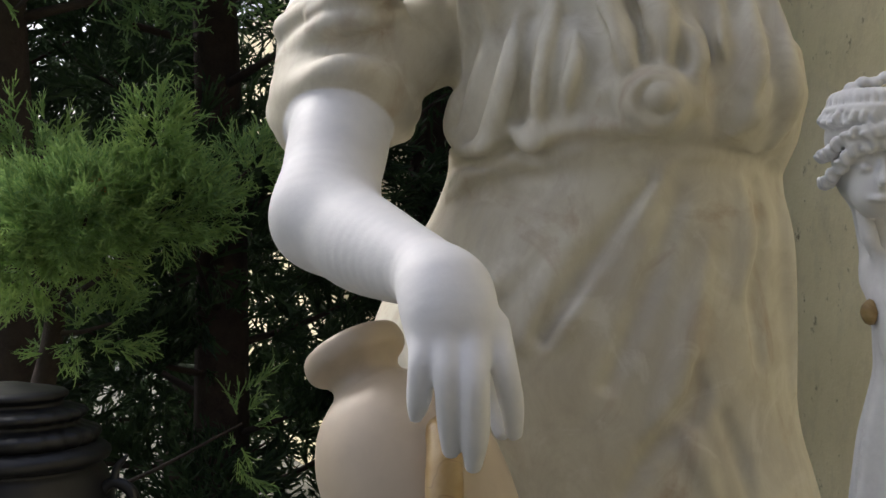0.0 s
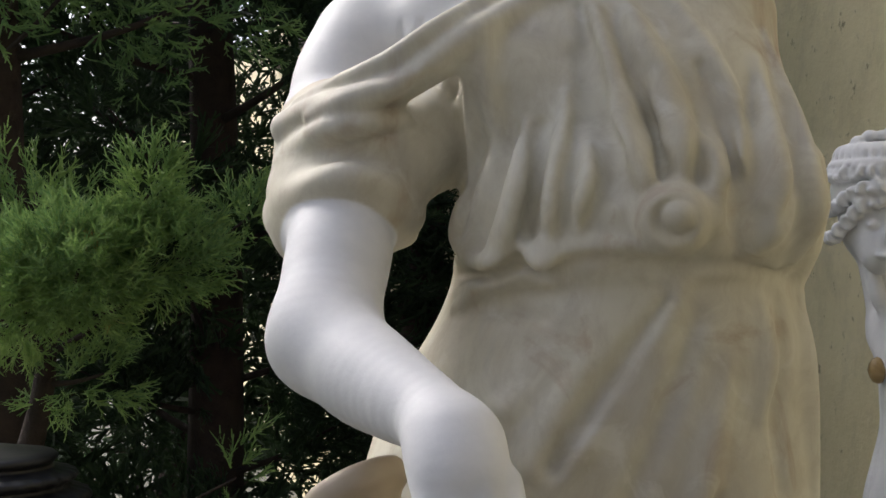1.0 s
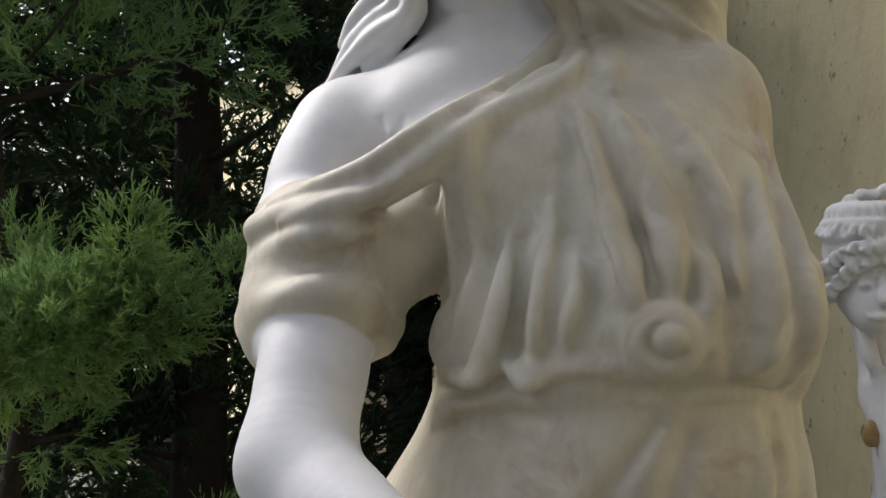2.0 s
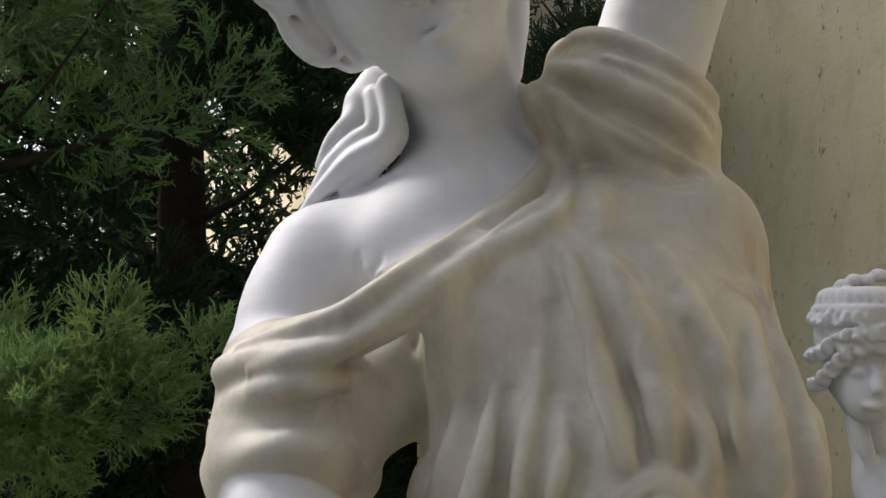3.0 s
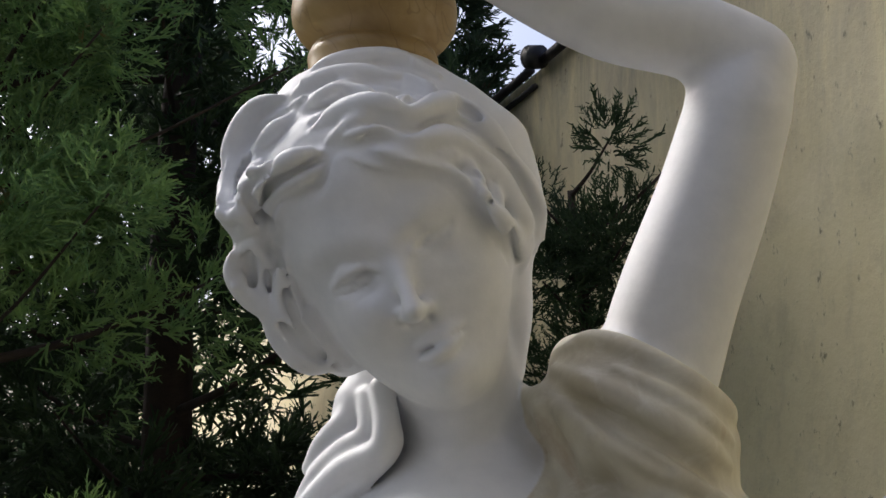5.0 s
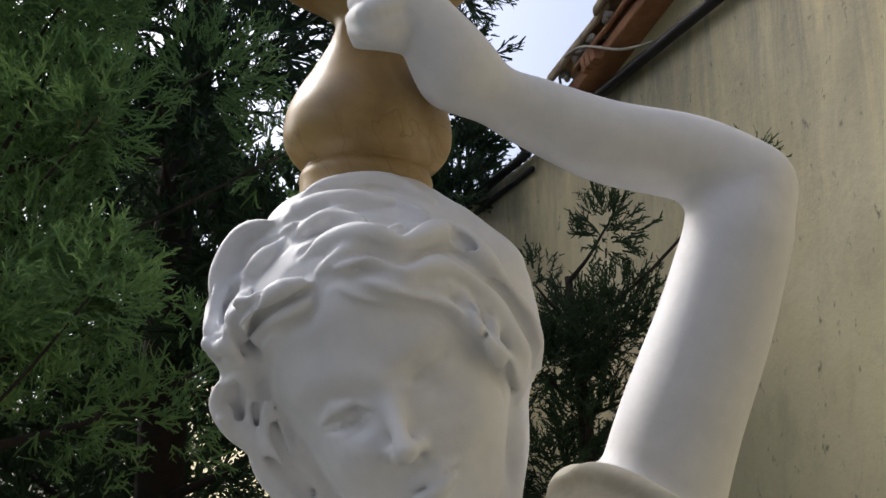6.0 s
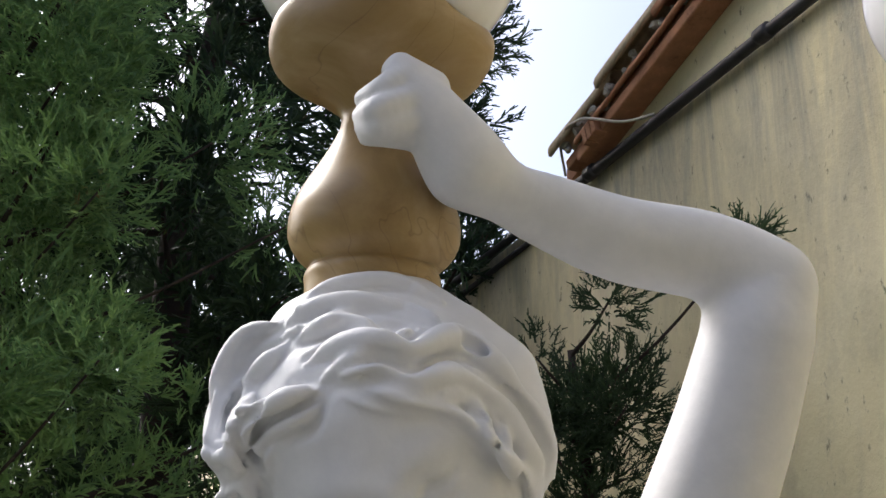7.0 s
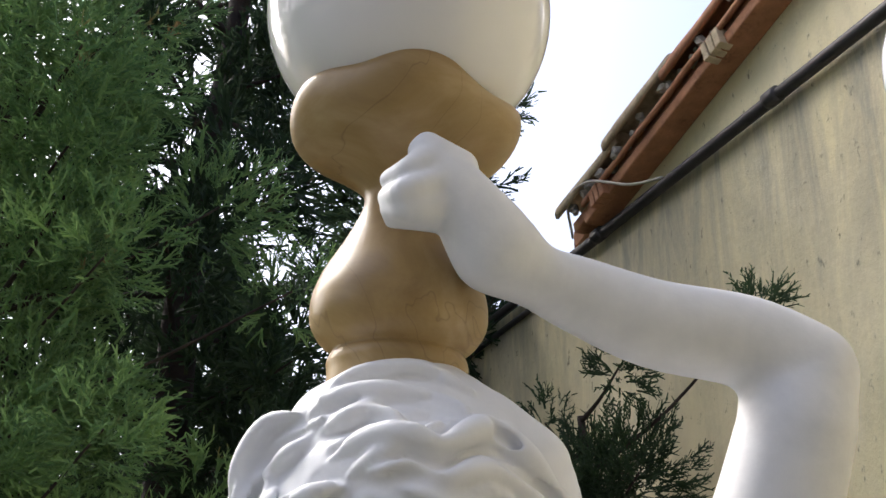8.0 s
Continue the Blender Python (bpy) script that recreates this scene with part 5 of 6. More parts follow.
carve.limb("skin", [(-0.063, 1.022, 2.112, 0.0018), (-0.045, 1.013, 2.123, 0.0070), (-0.027, 1.013, 2.130, 0.0070), (-0.008, 1.012, 2.127, 0.0070), (0.009, 1.019, 2.138, 0.0070), (0.023, 1.034, 2.150, 0.0070), (0.044, 1.061, 2.154, 0.0018)], 0.005)
carve.limb("skin", [(-0.085, 1.055, 2.147, 0.0018), (-0.066, 1.042, 2.155, 0.0070), (-0.039, 1.054, 2.168, 0.0070), (-0.012, 1.047, 2.164, 0.0018)], 0.005)
carve.limb("skin", [(-0.093, 1.066, 2.161, 0.0018), (-0.075, 1.058, 2.172, 0.0070), (-0.044, 1.052, 2.177, 0.0070), (-0.016, 1.045, 2.173, 0.0018)], 0.005)
carve.limb("skin", [(-0.093, 1.059, 2.143, 0.0018), (-0.108, 1.064, 2.132, 0.0070), (-0.125, 1.077, 2.121, 0.0018)], 0.005)
# lids, lips and nostrils
carve.groove("skin", [(-0.056, 1.043, 2.005, 0.0007), (-0.046, 1.031, 2.013, 0.0022), (-0.034, 1.029, 2.017, 0.0022), (-0.023, 1.024, 2.015, 0.0007)], 0.003)
carve.groove("skin", [(-0.054, 1.044, 2.001, 0.0005), (-0.043, 1.036, 2.001, 0.0016), (-0.032, 1.033, 2.007, 0.0016), (-0.026, 1.028, 2.013, 0.0005)], 0.003)
carve.limb("skin", [(-0.056, 1.041, 2.007, 0.0008), (-0.044, 1.029, 2.016, 0.0030), (-0.033, 1.027, 2.020, 0.0030), (-0.021, 1.022, 2.017, 0.0008)], 0.003)
carve.limb("skin", [(-0.053, 1.045, 1.999, 0.0008), (-0.041, 1.036, 1.998, 0.0030), (-0.030, 1.035, 2.004, 0.0030), (-0.024, 1.028, 2.011, 0.0008)], 0.004)
carve.groove("skin", [(-0.046, 1.037, 2.007, 0.0004), (-0.042, 1.033, 2.009, 0.0014), (-0.039, 1.033, 2.006, 0.0014), (-0.042, 1.036, 2.004, 0.0004)], 0.002)
carve.groove("skin", [(-0.035, 1.030, 2.013, 0.0009), (-0.032, 1.028, 2.015, 0.0030), (-0.029, 1.026, 2.015, 0.0009)], 0.003)
carve.groove("skin", [(0.001, 1.016, 2.033, 0.0007), (0.009, 1.020, 2.041, 0.0022), (0.019, 1.020, 2.046, 0.0022), (0.028, 1.022, 2.054, 0.0007)], 0.003)
carve.groove("skin", [(0.003, 1.019, 2.032, 0.0005), (0.013, 1.023, 2.037, 0.0016), (0.023, 1.022, 2.043, 0.0016), (0.029, 1.023, 2.051, 0.0005)], 0.003)
carve.groove("skin", [(0.004, 1.018, 2.034, 0.0009), (0.007, 1.022, 2.036, 0.0030), (0.010, 1.023, 2.039, 0.0009)], 0.003)
carve.groove("skin", [(0.014, 1.020, 2.041, 0.0004), (0.017, 1.019, 2.044, 0.0014), (0.020, 1.022, 2.043, 0.0004)], 0.002)
carve.groove("skin", [(0.004, 1.036, 1.959, 0.0007), (0.014, 1.033, 1.964, 0.0022), (0.024, 1.028, 1.968, 0.0022), (0.039, 1.034, 1.979, 0.0007)], 0.003)
carve.groove("skin", [(0.005, 1.036, 1.960, 0.0009), (0.007, 1.034, 1.958, 0.0030), (0.009, 1.034, 1.958, 0.0009)], 0.003)
carve.limb("skin", [(0.006, 1.035, 1.963, 0.0009), (0.014, 1.030, 1.968, 0.0035), (0.024, 1.029, 1.972, 0.0035), (0.036, 1.033, 1.980, 0.0009)], 0.004)
carve.limb("skin", [(0.009, 1.036, 1.955, 0.0011), (0.017, 1.027, 1.956, 0.0045), (0.027, 1.026, 1.963, 0.0045), (0.037, 1.032, 1.972, 0.0011)], 0.004)
carve.groove("skin", [(-0.005, 1.025, 1.979, 0.0008), (-0.002, 1.027, 1.979, 0.0026), (0.001, 1.027, 1.980, 0.0008)], 0.003)
carve.groove("skin", [(0.011, 1.028, 1.983, 0.0008), (0.014, 1.028, 1.985, 0.0026), (0.016, 1.028, 1.987, 0.0008)], 0.003)
carve.groove("skin", [(-0.008, 1.016, 1.984, 0.0006), (-0.011, 1.025, 1.980, 0.0020), (-0.008, 1.027, 1.977, 0.0006)], 0.004)
# lock of hair on the shoulder
carve.limb("skin", [(-0.022, 1.145, 1.943, 0.010), (-0.017, 1.135, 1.914, 0.010), (-0.021, 1.135, 1.892, 0.012), (-0.049, 1.150, 1.878, 0.011), (-0.076, 1.165, 1.855, 0.008), (-0.097, 1.175, 1.830, 0.006)], 0.006)
carve.limb("skin", [(-0.032, 1.160, 1.937, 0.010), (-0.031, 1.150, 1.906, 0.011), (-0.049, 1.160, 1.893, 0.012), (-0.071, 1.175, 1.874, 0.010), (-0.087, 1.185, 1.846, 0.008)], 0.006)
carve.limb("skin", [(-0.039, 1.175, 1.931, 0.010), (-0.055, 1.170, 1.912, 0.011), (-0.070, 1.180, 1.898, 0.009), (-0.079, 1.190, 1.879, 0.008)], 0.006)
carve.limb("skin", [(-0.037, 1.185, 1.932, 0.025), (-0.046, 1.190, 1.890, 0.024), (-0.071, 1.190, 1.858, 0.013)], 0.006)
carve.limb("skin", [(-0.028, 1.190, 1.948, 0.024), (-0.018, 1.200, 1.910, 0.019)], 0.006)
carve.limb("skin", [(-0.013, 1.145, 1.924, 0.005), (-0.008, 1.140, 1.897, 0.005), (-0.030, 1.145, 1.872, 0.006), (-0.057, 1.160, 1.851, 0.006)], 0.006)
water_bearer = carve.build("statue", M_STATUE, 1.22)
tagged(water_bearer, "white statue in veined cream marble drapery, one arm raised", "statue")


# ---- the lamp on the statue's head ----
def statue_lamp():
    lamp = empty("vase_lamp", (0, 0, 0), "honey-coloured marble vase lamp with a white glass globe", "lamp")
    lamp.matrix_basis = pose(-0.036, 1.13, 2.206)
    profile = [(0.030, -0.03), (0.052, -0.03), (0.054, 0.0), (0.055, 0.008), (0.053, 0.014), (0.051, 0.017), (0.054, 0.020), (0.062, 0.027), (0.0685, 0.038),
               (0.070, 0.050), (0.068, 0.066), (0.061, 0.085), (0.051, 0.104), (0.042, 0.122), (0.035, 0.138), (0.0315, 0.150), (0.032, 0.160),
               (0.040, 0.171), (0.055, 0.184), (0.073, 0.197), (0.085, 0.211), (0.0905, 0.224), (0.091, 0.236), (0.089, 0.244), (0.085, 0.248),
               (0.080, 0.246), (0.070, 0.236), (0.050, 0.228), (0.02, 0.225)]

    def rim(a, i, r, z):
        on = min(1.0, max(0.0, (z - 0.155) / 0.07))
        w = 0.6 * math.cos(2 * a) + 0.4 * math.cos(5 * a + 1.2)
        return r * (1 + 0.07 * on * w), z - on * (0.010 * math.cos(2 * a + 0.2) - 0.005 * math.cos(5 * a + 0.4))
    profile = [(r, z if z < 0.05 else 0.05 + (z - 0.05) * 0.91) for r, z in profile]
    rows = spline(profile, 3)
    part("vase", lathe([tuple(p) for p in rows], 96, rim), M_HONEY, lamp, "veined honey marble vase with a wavy rim", True)
    ball_rows = [(0.122 * math.sin(a), 0.322 - 0.122 * math.cos(a)) for a in np.linspace(0.6, math.pi - 0.02, 48)]
    part("globe", lathe(ball_rows, 80), M_OPAL, lamp, "white opal glass globe", True)


statue_lamp()


# ---- the jug under the lowered hand ----
def stone_jug():
    jug = empty("jug", (0, 0, 0), "sand-coloured marble jug with a thick rolled lip", "jug")
    jug.matrix_basis = Matrix.Translation((-0.024, 0.85, 1.338)) @ Euler((radians(-20), radians(-27), 0)).to_matrix().to_4x4()
    profile = [(0.02, -0.12), (0.036, -0.118), (0.05, -0.10), (0.060, -0.065), (0.0655, -0.03), (0.066, 0.0), (0.061, 0.03), (0.050, 0.052), (0.038, 0.064),
               (0.0295, 0.071), (0.0265, 0.078), (0.030, 0.085), (0.0375, 0.091), (0.0395, 0.099), (0.037, 0.107), (0.027, 0.110), (0.021, 0.108), (0.018, 0.095), (0.012, 0.08)]
    part("body", lathe([tuple(p) for p in spline(profile, 3)], 72), M_JUG, jug, "smooth turned marble body and lip", True)
    bm = tube(bmesh.new(), [(0.035, -0.045, 0.01, 0.010), (0.036, -0.062, -0.005, 0.012), (0.018, -0.075, -0.05, 0.013), (0.0, -0.05, -0.10, 0.012)], 14)
    part("handle", bm, M_HONEY, jug, "brown-veined marble handle", True)
    rest = Sculpture(0.006)
    rest.loft("skin", [(0.40, -0.02, 0.90, 0.13, 0.11), (0.75, -0.03, 0.90, 0.105, 0.09), (1.10, -0.03, 0.90, 0.095, 0.085), (1.22, -0.03, 0.89, 0.075, 0.075), (1.27, -0.03, 0.89, 0.065, 0.065)], 0.01, [(7, 0.05, 0.4, 0.1, 0.5)])
    tagged(rest.build("stump", M_STATUE), "white marble stump that the jug rests on", "stump")


stone_jug()


# ---- the plinth ----
def plinth(at, turn, w, d, h, label):
    thing = empty("plinth", at, label, "plinth", turn=turn)
    part("base", box(bmesh.new(), (-w / 2 - 0.05, -d / 2 - 0.05, 0), (w / 2 + 0.05, d / 2 + 0.05, 0.09), 0.012), M_PLINTH, thing)
    part("shaft", box(bmesh.new(), (-w / 2, -d / 2, 0.09), (w / 2, d / 2, h - 0.07), 0.006), M_PLINTH, thing)
    part("cap", box(bmesh.new(), (-w / 2 - 0.04, -d / 2 - 0.04, h - 0.07), (w / 2 + 0.04, d / 2 + 0.04, h), 0.012), M_PLINTH, thing)


plinth((0.10, 1.07, 0), 0, 0.62, 0.62, 0.505, "grey stone plinth under the tall statue")


# ---- the smaller statue by the wall ----
def small_statue():
    c = Sculpture(0.0045)
    x0, y0, z0 = 0.898, 2.47, 1.675
    c.ball("skin", (x0, y0, z0 + 0.01), (0.078, 0.085, 0.10), (8, 8, 0), 0.02)                       # head
    c.ball("skin", (x0 - 0.008, y0 - 0.050, z0 - 0.055), (0.050, 0.045, 0.058), (0, 12, 0), 0.03)      # jaw
    c.limb("skin", [(x0 - 0.008, y0 - 0.086, z0 + 0.000, 0.009), (x0 - 0.014, y0 - 0.106, z0 - 0.040, 0.012)], 0.008)
    c.limb("skin", [(x0 - 0.032, y0 - 0.088, z0 - 0.072, 0.006), (x0 - 0.016, y0 - 0.097, z0 - 0.074, 0.009), (x0 + 0.002, y0 - 0.090, z0 - 0.070, 0.006)], 0.006)
    for dx, dz in ((-0.040, -0.010), (0.020, 0.000)):
        c.scoop("skin", (x0 + dx, y0 - 0.092, z0 + dz), (0.022, 0.014, 0.012), (0, 8, 0), 0.010)
        c.ball("skin", (x0 + dx, y0 - 0.076, z0 + dz - 0.002), (0.014, 0.012, 0.010), (0, 8, 0), 0.004)
    # waved fringe, hair band and crest of curls
    rng = random.Random(11)
    for i in range(17):
        a = math.pi * (0.98 + 1.04 * i / 16)
        side = abs(math.cos(a))
        for row in range(3):
            ex = 0.090 + 0.006 * (row == 1)
            zz = z0 + 0.040 + 0.026 * row - 0.075 * side ** 3 * (row == 0) - 0.045 * side ** 3 * (row == 1)
            px, py = x0 + ex * math.cos(a) * 1.08, y0 + ex * math.sin(a) * 1.02
            turn = rng.uniform(0, 6)
            c.limb("skin", [(px + 0.013 * math.cos(turn + w), py - 0.004, zz + 0.013 * math.sin(turn + w), 0.0065) for w in (0, 1.3, 2.6, 3.9)], 0.002)
            c.ball("skin", (px * 0.97 + x0 * 0.03, py + 0.004, zz), (0.015, 0.013, 0.015), (0, 0, 0), 0.004)
    c.ball("skin", (x0, y0 + 0.01, z0 + 0.06), (0.092, 0.092, 0.085), (0, 0, 0), 0.01)
    c.limb("skin", [(x0 + 0.094 * math.cos(a), y0 + 0.094 * math.sin(a), z0 + 0.112, 0.008) for a in np.linspace(0.95 * math.pi, 2.05 * math.pi, 12)], 0.003)
    for i in range(18):
        a = math.pi * (0.97 + 1.06 * i / 17)
        c.limb("skin", [(x0 + 0.088 * math.cos(a), y0 + 0.088 * math.sin(a), z0 + 0.120, 0.008), (x0 + 0.078 * math.cos(a), y0 + 0.078 * math.sin(a), z0 + 0.140, 0.011), (x0 + 0.06 * math.cos(a), y0 + 0.06 * math.sin(a), z0 + 0.150, 0.008)], 0.002)
    for i in range(8):
        c.ball("skin", (x0 - 0.05 + 0.022 * i, y0 - 0.04 + 0.004 * abs(i - 4), z0 + 0.158 + 0.005 * i + 0.006 * (i % 2)), (0.016, 0.018, 0.014), (0, 0, 0), 0.004)
    c.limb("skin", [(x0 + 0.01, y0 + 0.02, z0 - 0.06, 0.048), (x0 + 0.03, y0 + 0.03, z0 - 0.16, 0.046), (x0 + 0.05, y0 + 0.03, z0 - 0.22, 0.06)], 0.02)     # neck
    c.limb("skin", [(x0 - 0.02, y0 - 0.01, z0 - 0.10, 0.016), (x0 - 0.015, y0 - 0.03, z0 - 0.15, 0.018), (x0 + 0.0, y0 - 0.035, z0 - 0.19, 0.012)], 0.004)
    c.limb("skin", [(x0 + 0.045, y0, z0 - 0.235, 0.062), (x0 + 0.25, y0 + 0.02, z0 - 0.25, 0.065)], 0.03)                                                  # shoulders
    c.limb("skin", [(x0 + 0.045, y0 - 0.01, z0 - 0.235, 0.060), (x0 + 0.04, y0 - 0.04, z0 - 0.30, 0.054), (x0 + 0.06, y0 - 0.09, z0 - 0.42, 0.042), (x0 + 0.16, y0 - 0.12, z0 - 0.40, 0.036)], 0.02)
    c.limb("skin", [(x0 + 0.26, y0 + 0.02, z0 - 0.24, 0.055), (x0 + 0.34, y0, z0 - 0.10, 0.045), (x0 + 0.36, y0 - 0.04, z0 + 0.12, 0.036), (x0 + 0.30, y0 - 0.04, z0 + 0.24, 0.03)], 0.02)
    for i in range(6):
        c.limb("skin", [(x0 + 0.03 + 0.02 * i, y0 - 0.075, z0 - 0.20 - 0.012 * i, 0.010), (x0 + 0.05 + 0.03 * i, y0 - 0.105, z0 - 0.30, 0.014), (x0 + 0.10 + 0.02 * i, y0 - 0.10, z0 - 0.46, 0.010)], 0.008)
    c.loft("skin", [(0.50, x0 + 0.14, y0 + 0.03, 0.22, 0.18), (0.80, x0 + 0.145, y0 + 0.03, 0.19, 0.15), (1.10, x0 + 0.15, y0 + 0.03, 0.165, 0.13), (1.24, x0 + 0.15, y0 + 0.03, 0.13, 0.11), (1.38, x0 + 0.145, y0 + 0.02, 0.135, 0.115), (1.50, x0 + 0.14, y0 + 0.02, 0.12, 0.09)], 0.02, [(11, 0.05, 0.7, 1.4, 0.9)])
    tagged(c.build("statue", M_STATUE_2), "smaller white plaster statue with curled hair beside the wall", "statue")
    bm = bmesh.new()
    bmesh.ops.create_icosphere(bm, subdivisions=2, radius=0.022)
    for v in bm.verts:
        v.co = Vector((v.co.x * 0.8, v.co.y, v.co.z * 1.25)) * (1 + 0.2 * noise.noise(v.co * 60))
    chip = part("stone_fragment", bm, M_HONEY, None, "brown chipped stone fragment on the smaller statue's arm", True)
    tagged(chip, category="stone")
    chip.matrix_basis = Matrix.Translation((x0 - 0.020, y0 - 0.045, z0 - 0.305))
    plinth((x0 + 0.14, y0 + 0.03, 0), 0, 0.46, 0.42, 0.505, "grey stone plinth under the smaller statue")


M_STATUE_2 = plain("white_plaster", (0.74, 0.74, 0.74), 0.6, scale=14, vary=0.10, bump=0.25, distance=0.003)
small_statue()


# ---- bronze urn on a pillar ----
def bronze_urn():
    urn = empty("urn", (-0.80, 2.17, 0), "black bronze urn with a turned lid and scroll handles", "urn")
    body = [(0.06, 0.62), (0.12, 0.63), (0.12, 0.66), (0.06, 0.70), (0.05, 0.74), (0.09, 0.80), (0.15, 0.88), (0.185, 0.97), (0.19, 1.04), (0.175, 1.09), (0.165, 1.105), (0.18, 1.115), (0.182, 1.13), (0.16, 1.145)]
    part("body", lathe([tuple(p) for p in spline(body, 3)], 56), M_BRONZE, urn, "", True)
    lid = [(0.155, 1.145), (0.162, 1.155), (0.160, 1.168), (0.130, 1.178), (0.126, 1.186), (0.138, 1.194), (0.136, 1.205), (0.10, 1.214), (0.098, 1.222), (0.106, 1.23), (0.10, 1.24), (0.06, 1.247), (0.02, 1.255)]

    def flutes(a, i, r, z):
        return r * (1 + 0.018 * math.sin(26 * a) * (z < 1.21)), z
    part("lid", lathe([tuple(p) for p in spline(lid, 2)], 104, flutes), M_BRONZE, urn, "", True)
    for sx in (1, -1):
        pts = [(sx * 0.165, -0.02, 0.98, 0.014), (sx * 0.215, -0.02, 1.00, 0.013), (sx * 0.235, -0.02, 1.05, 0.012), (sx * 0.20, -0.02, 1.075, 0.010), (sx * 0.175, -0.02, 1.05, 0.009), (sx * 0.20, -0.02, 1.035, 0.007)]
        part("handle", tube(bmesh.new(), pts, 10), M_BRONZE, urn, "", True)
        pts = [(sx * 0.20, -0.02, 1.07, 0.009), (sx * 0.205, -0.02, 1.10, 0.007), (sx * 0.225, -0.02, 1.125, 0.003)]
        part("scroll_tip", tube(bmesh.new(), pts, 8), M_BRONZE, urn, "", True)
    pillar = empty("pillar", (-0.80, 2.17, 0), "dark stone pillar under the bronze urn", "pillar")
    part("base", box(bmesh.new(), (-0.18, -0.18, 0), (0.18, 0.18, 0.10), 0.01), M_BRONZE, pillar)
    part("shaft", lathe([(0.12, 0.10), (0.11, 0.14), (0.10, 0.35), (0.105, 0.56), (0.13, 0.60), (0.14, 0.622)], 40), M_BRONZE, pillar, "", True)


bronze_urn()


# ---- globe lamp on a post ----
def post_lamp():
    lamp = empty("post_lamp", (0.755, 1.6, 0), "white glass globe lamp on a dark iron post", "lamp")
    part("post", lathe([(0.07, 0.0), (0.075, 0.03), (0.035, 0.08), (0.03, 0.5), (0.026, 2.2), (0.024, 2.56), (0.06, 2.60), (0.065, 2.64), (0.05, 2.66)], 28), M_PIPE, lamp, "", True)
    rows = [(0.155 * math.sin(a), 2.79 - 0.155 * math.cos(a)) for a in np.linspace(0.35, math.pi - 0.02, 40)]
    part("globe", lathe(rows, 64), M_OPAL, lamp, "white opal glass globe", True)


post_lamp()


# ---- ground and wall ----
WALL_O, WALL_U = Vector((1.03, 3.1, 0)), Vector((-0.3697, 0.9292, 0))     # a point of the wall's face, and the way along it
WALL_M = Matrix(((WALL_U.x, 0.9292, 0, WALL_O.x), (WALL_U.y, 0.3697, 0, WALL_O.y), (0, 0, 1, 0), (0, 0, 0, 1)))


def grid_sheet(nx, ny, fn):
    x, y = np.meshgrid(np.linspace(0, 1, nx), np.linspace(0, 1, ny), indexing="ij")
    i = np.arange(nx * ny).reshape(nx, ny)
    f = np.stack([i[:-1, :-1], i[1:, :-1], i[1:, 1:], i[:-1, 1:]], -1).reshape(-1, 4)
    return fn(x.ravel(), y.ravel()), f


def ground_shape(u, v):
    a = np.sign(u - 0.5) * np.abs(2 * u - 1) ** 4 * 900
    b = np.sign(v - 0.5) * np.abs(2 * v - 1) ** 4 * 900
    return np.stack([a, b, 0.02 * np.sin(a * 1.7) * np.sin(b * 1.3) * (np.hypot(a, b) < 30)], 1)


tagged(new("ground", raw_mesh("ground", *grid_sheet(160, 160, ground_shape), M_GROUND)), "grey-brown gravelly garden ground", "ground", "", "structure")


def wall_part(name, poly, depth, label, material=M_WALL):
    """An upright slab in the wall's plane from an outline of (along, height)."""
    bm = bmesh.new()
    front = [bm.verts.new((x, 0, z)) for x, z in poly]
    back = [bm.verts.new((x, depth, z)) for x, z in poly]
    bm.faces.new(front)
    bm.faces.new(back[::-1])
    for i in range(len(poly)):
        j = (i + 1) % len(poly)
        bm.faces.new((front[i], front[j], back[j], back[i]))
    ob = part(name, bm, material)
    ob.matrix_basis = WALL_M
    return tagged(ob, label, "wall", "", "structure")


def pipe_z(s):
    return 3.575 - 0.085 * (s - 0.0)


wall_part("wall_garden", [(-7, -0.1), (12, -0.1), (12, pipe_z(2.4) - 0.05), (2.4, pipe_z(2.4)), (1.45, pipe_z(1.45)), (-7, pipe_z(-7))], 0.3,
          "cream plastered garden wall with grey rain streaks")
wall_part("wall_gable", [(-7, pipe_z(-7)), (1.45, pipe_z(1.45)), (1.25, 3.48), (-0.25, 3.95), (-7, 6.06)], 0.3,
          "cream plastered gable wall with patches of sun", M_GABLE)


def light_block_behind():
    """Plain unseen wall closing the garden behind the camera, added to dim the statue."""
    bm = box(bmesh.new(), (-4.0, -1.75, -0.1), (3.6, -1.45, 5.4))
    tagged(part("wall_light_block", bm, M_LIGHT_BLOCK), "dull grey wall added unseen behind the camera to block light", "wall", "", "structure")


light_block_behind()


# ---- roof edge and pipe on the wall ----
def on_wall(s, z, out=0.0):
    p = WALL_O + WALL_U * s + Vector((-0.9292, -0.3697, 0)) * out
    return Vector((p.x, p.y, z))


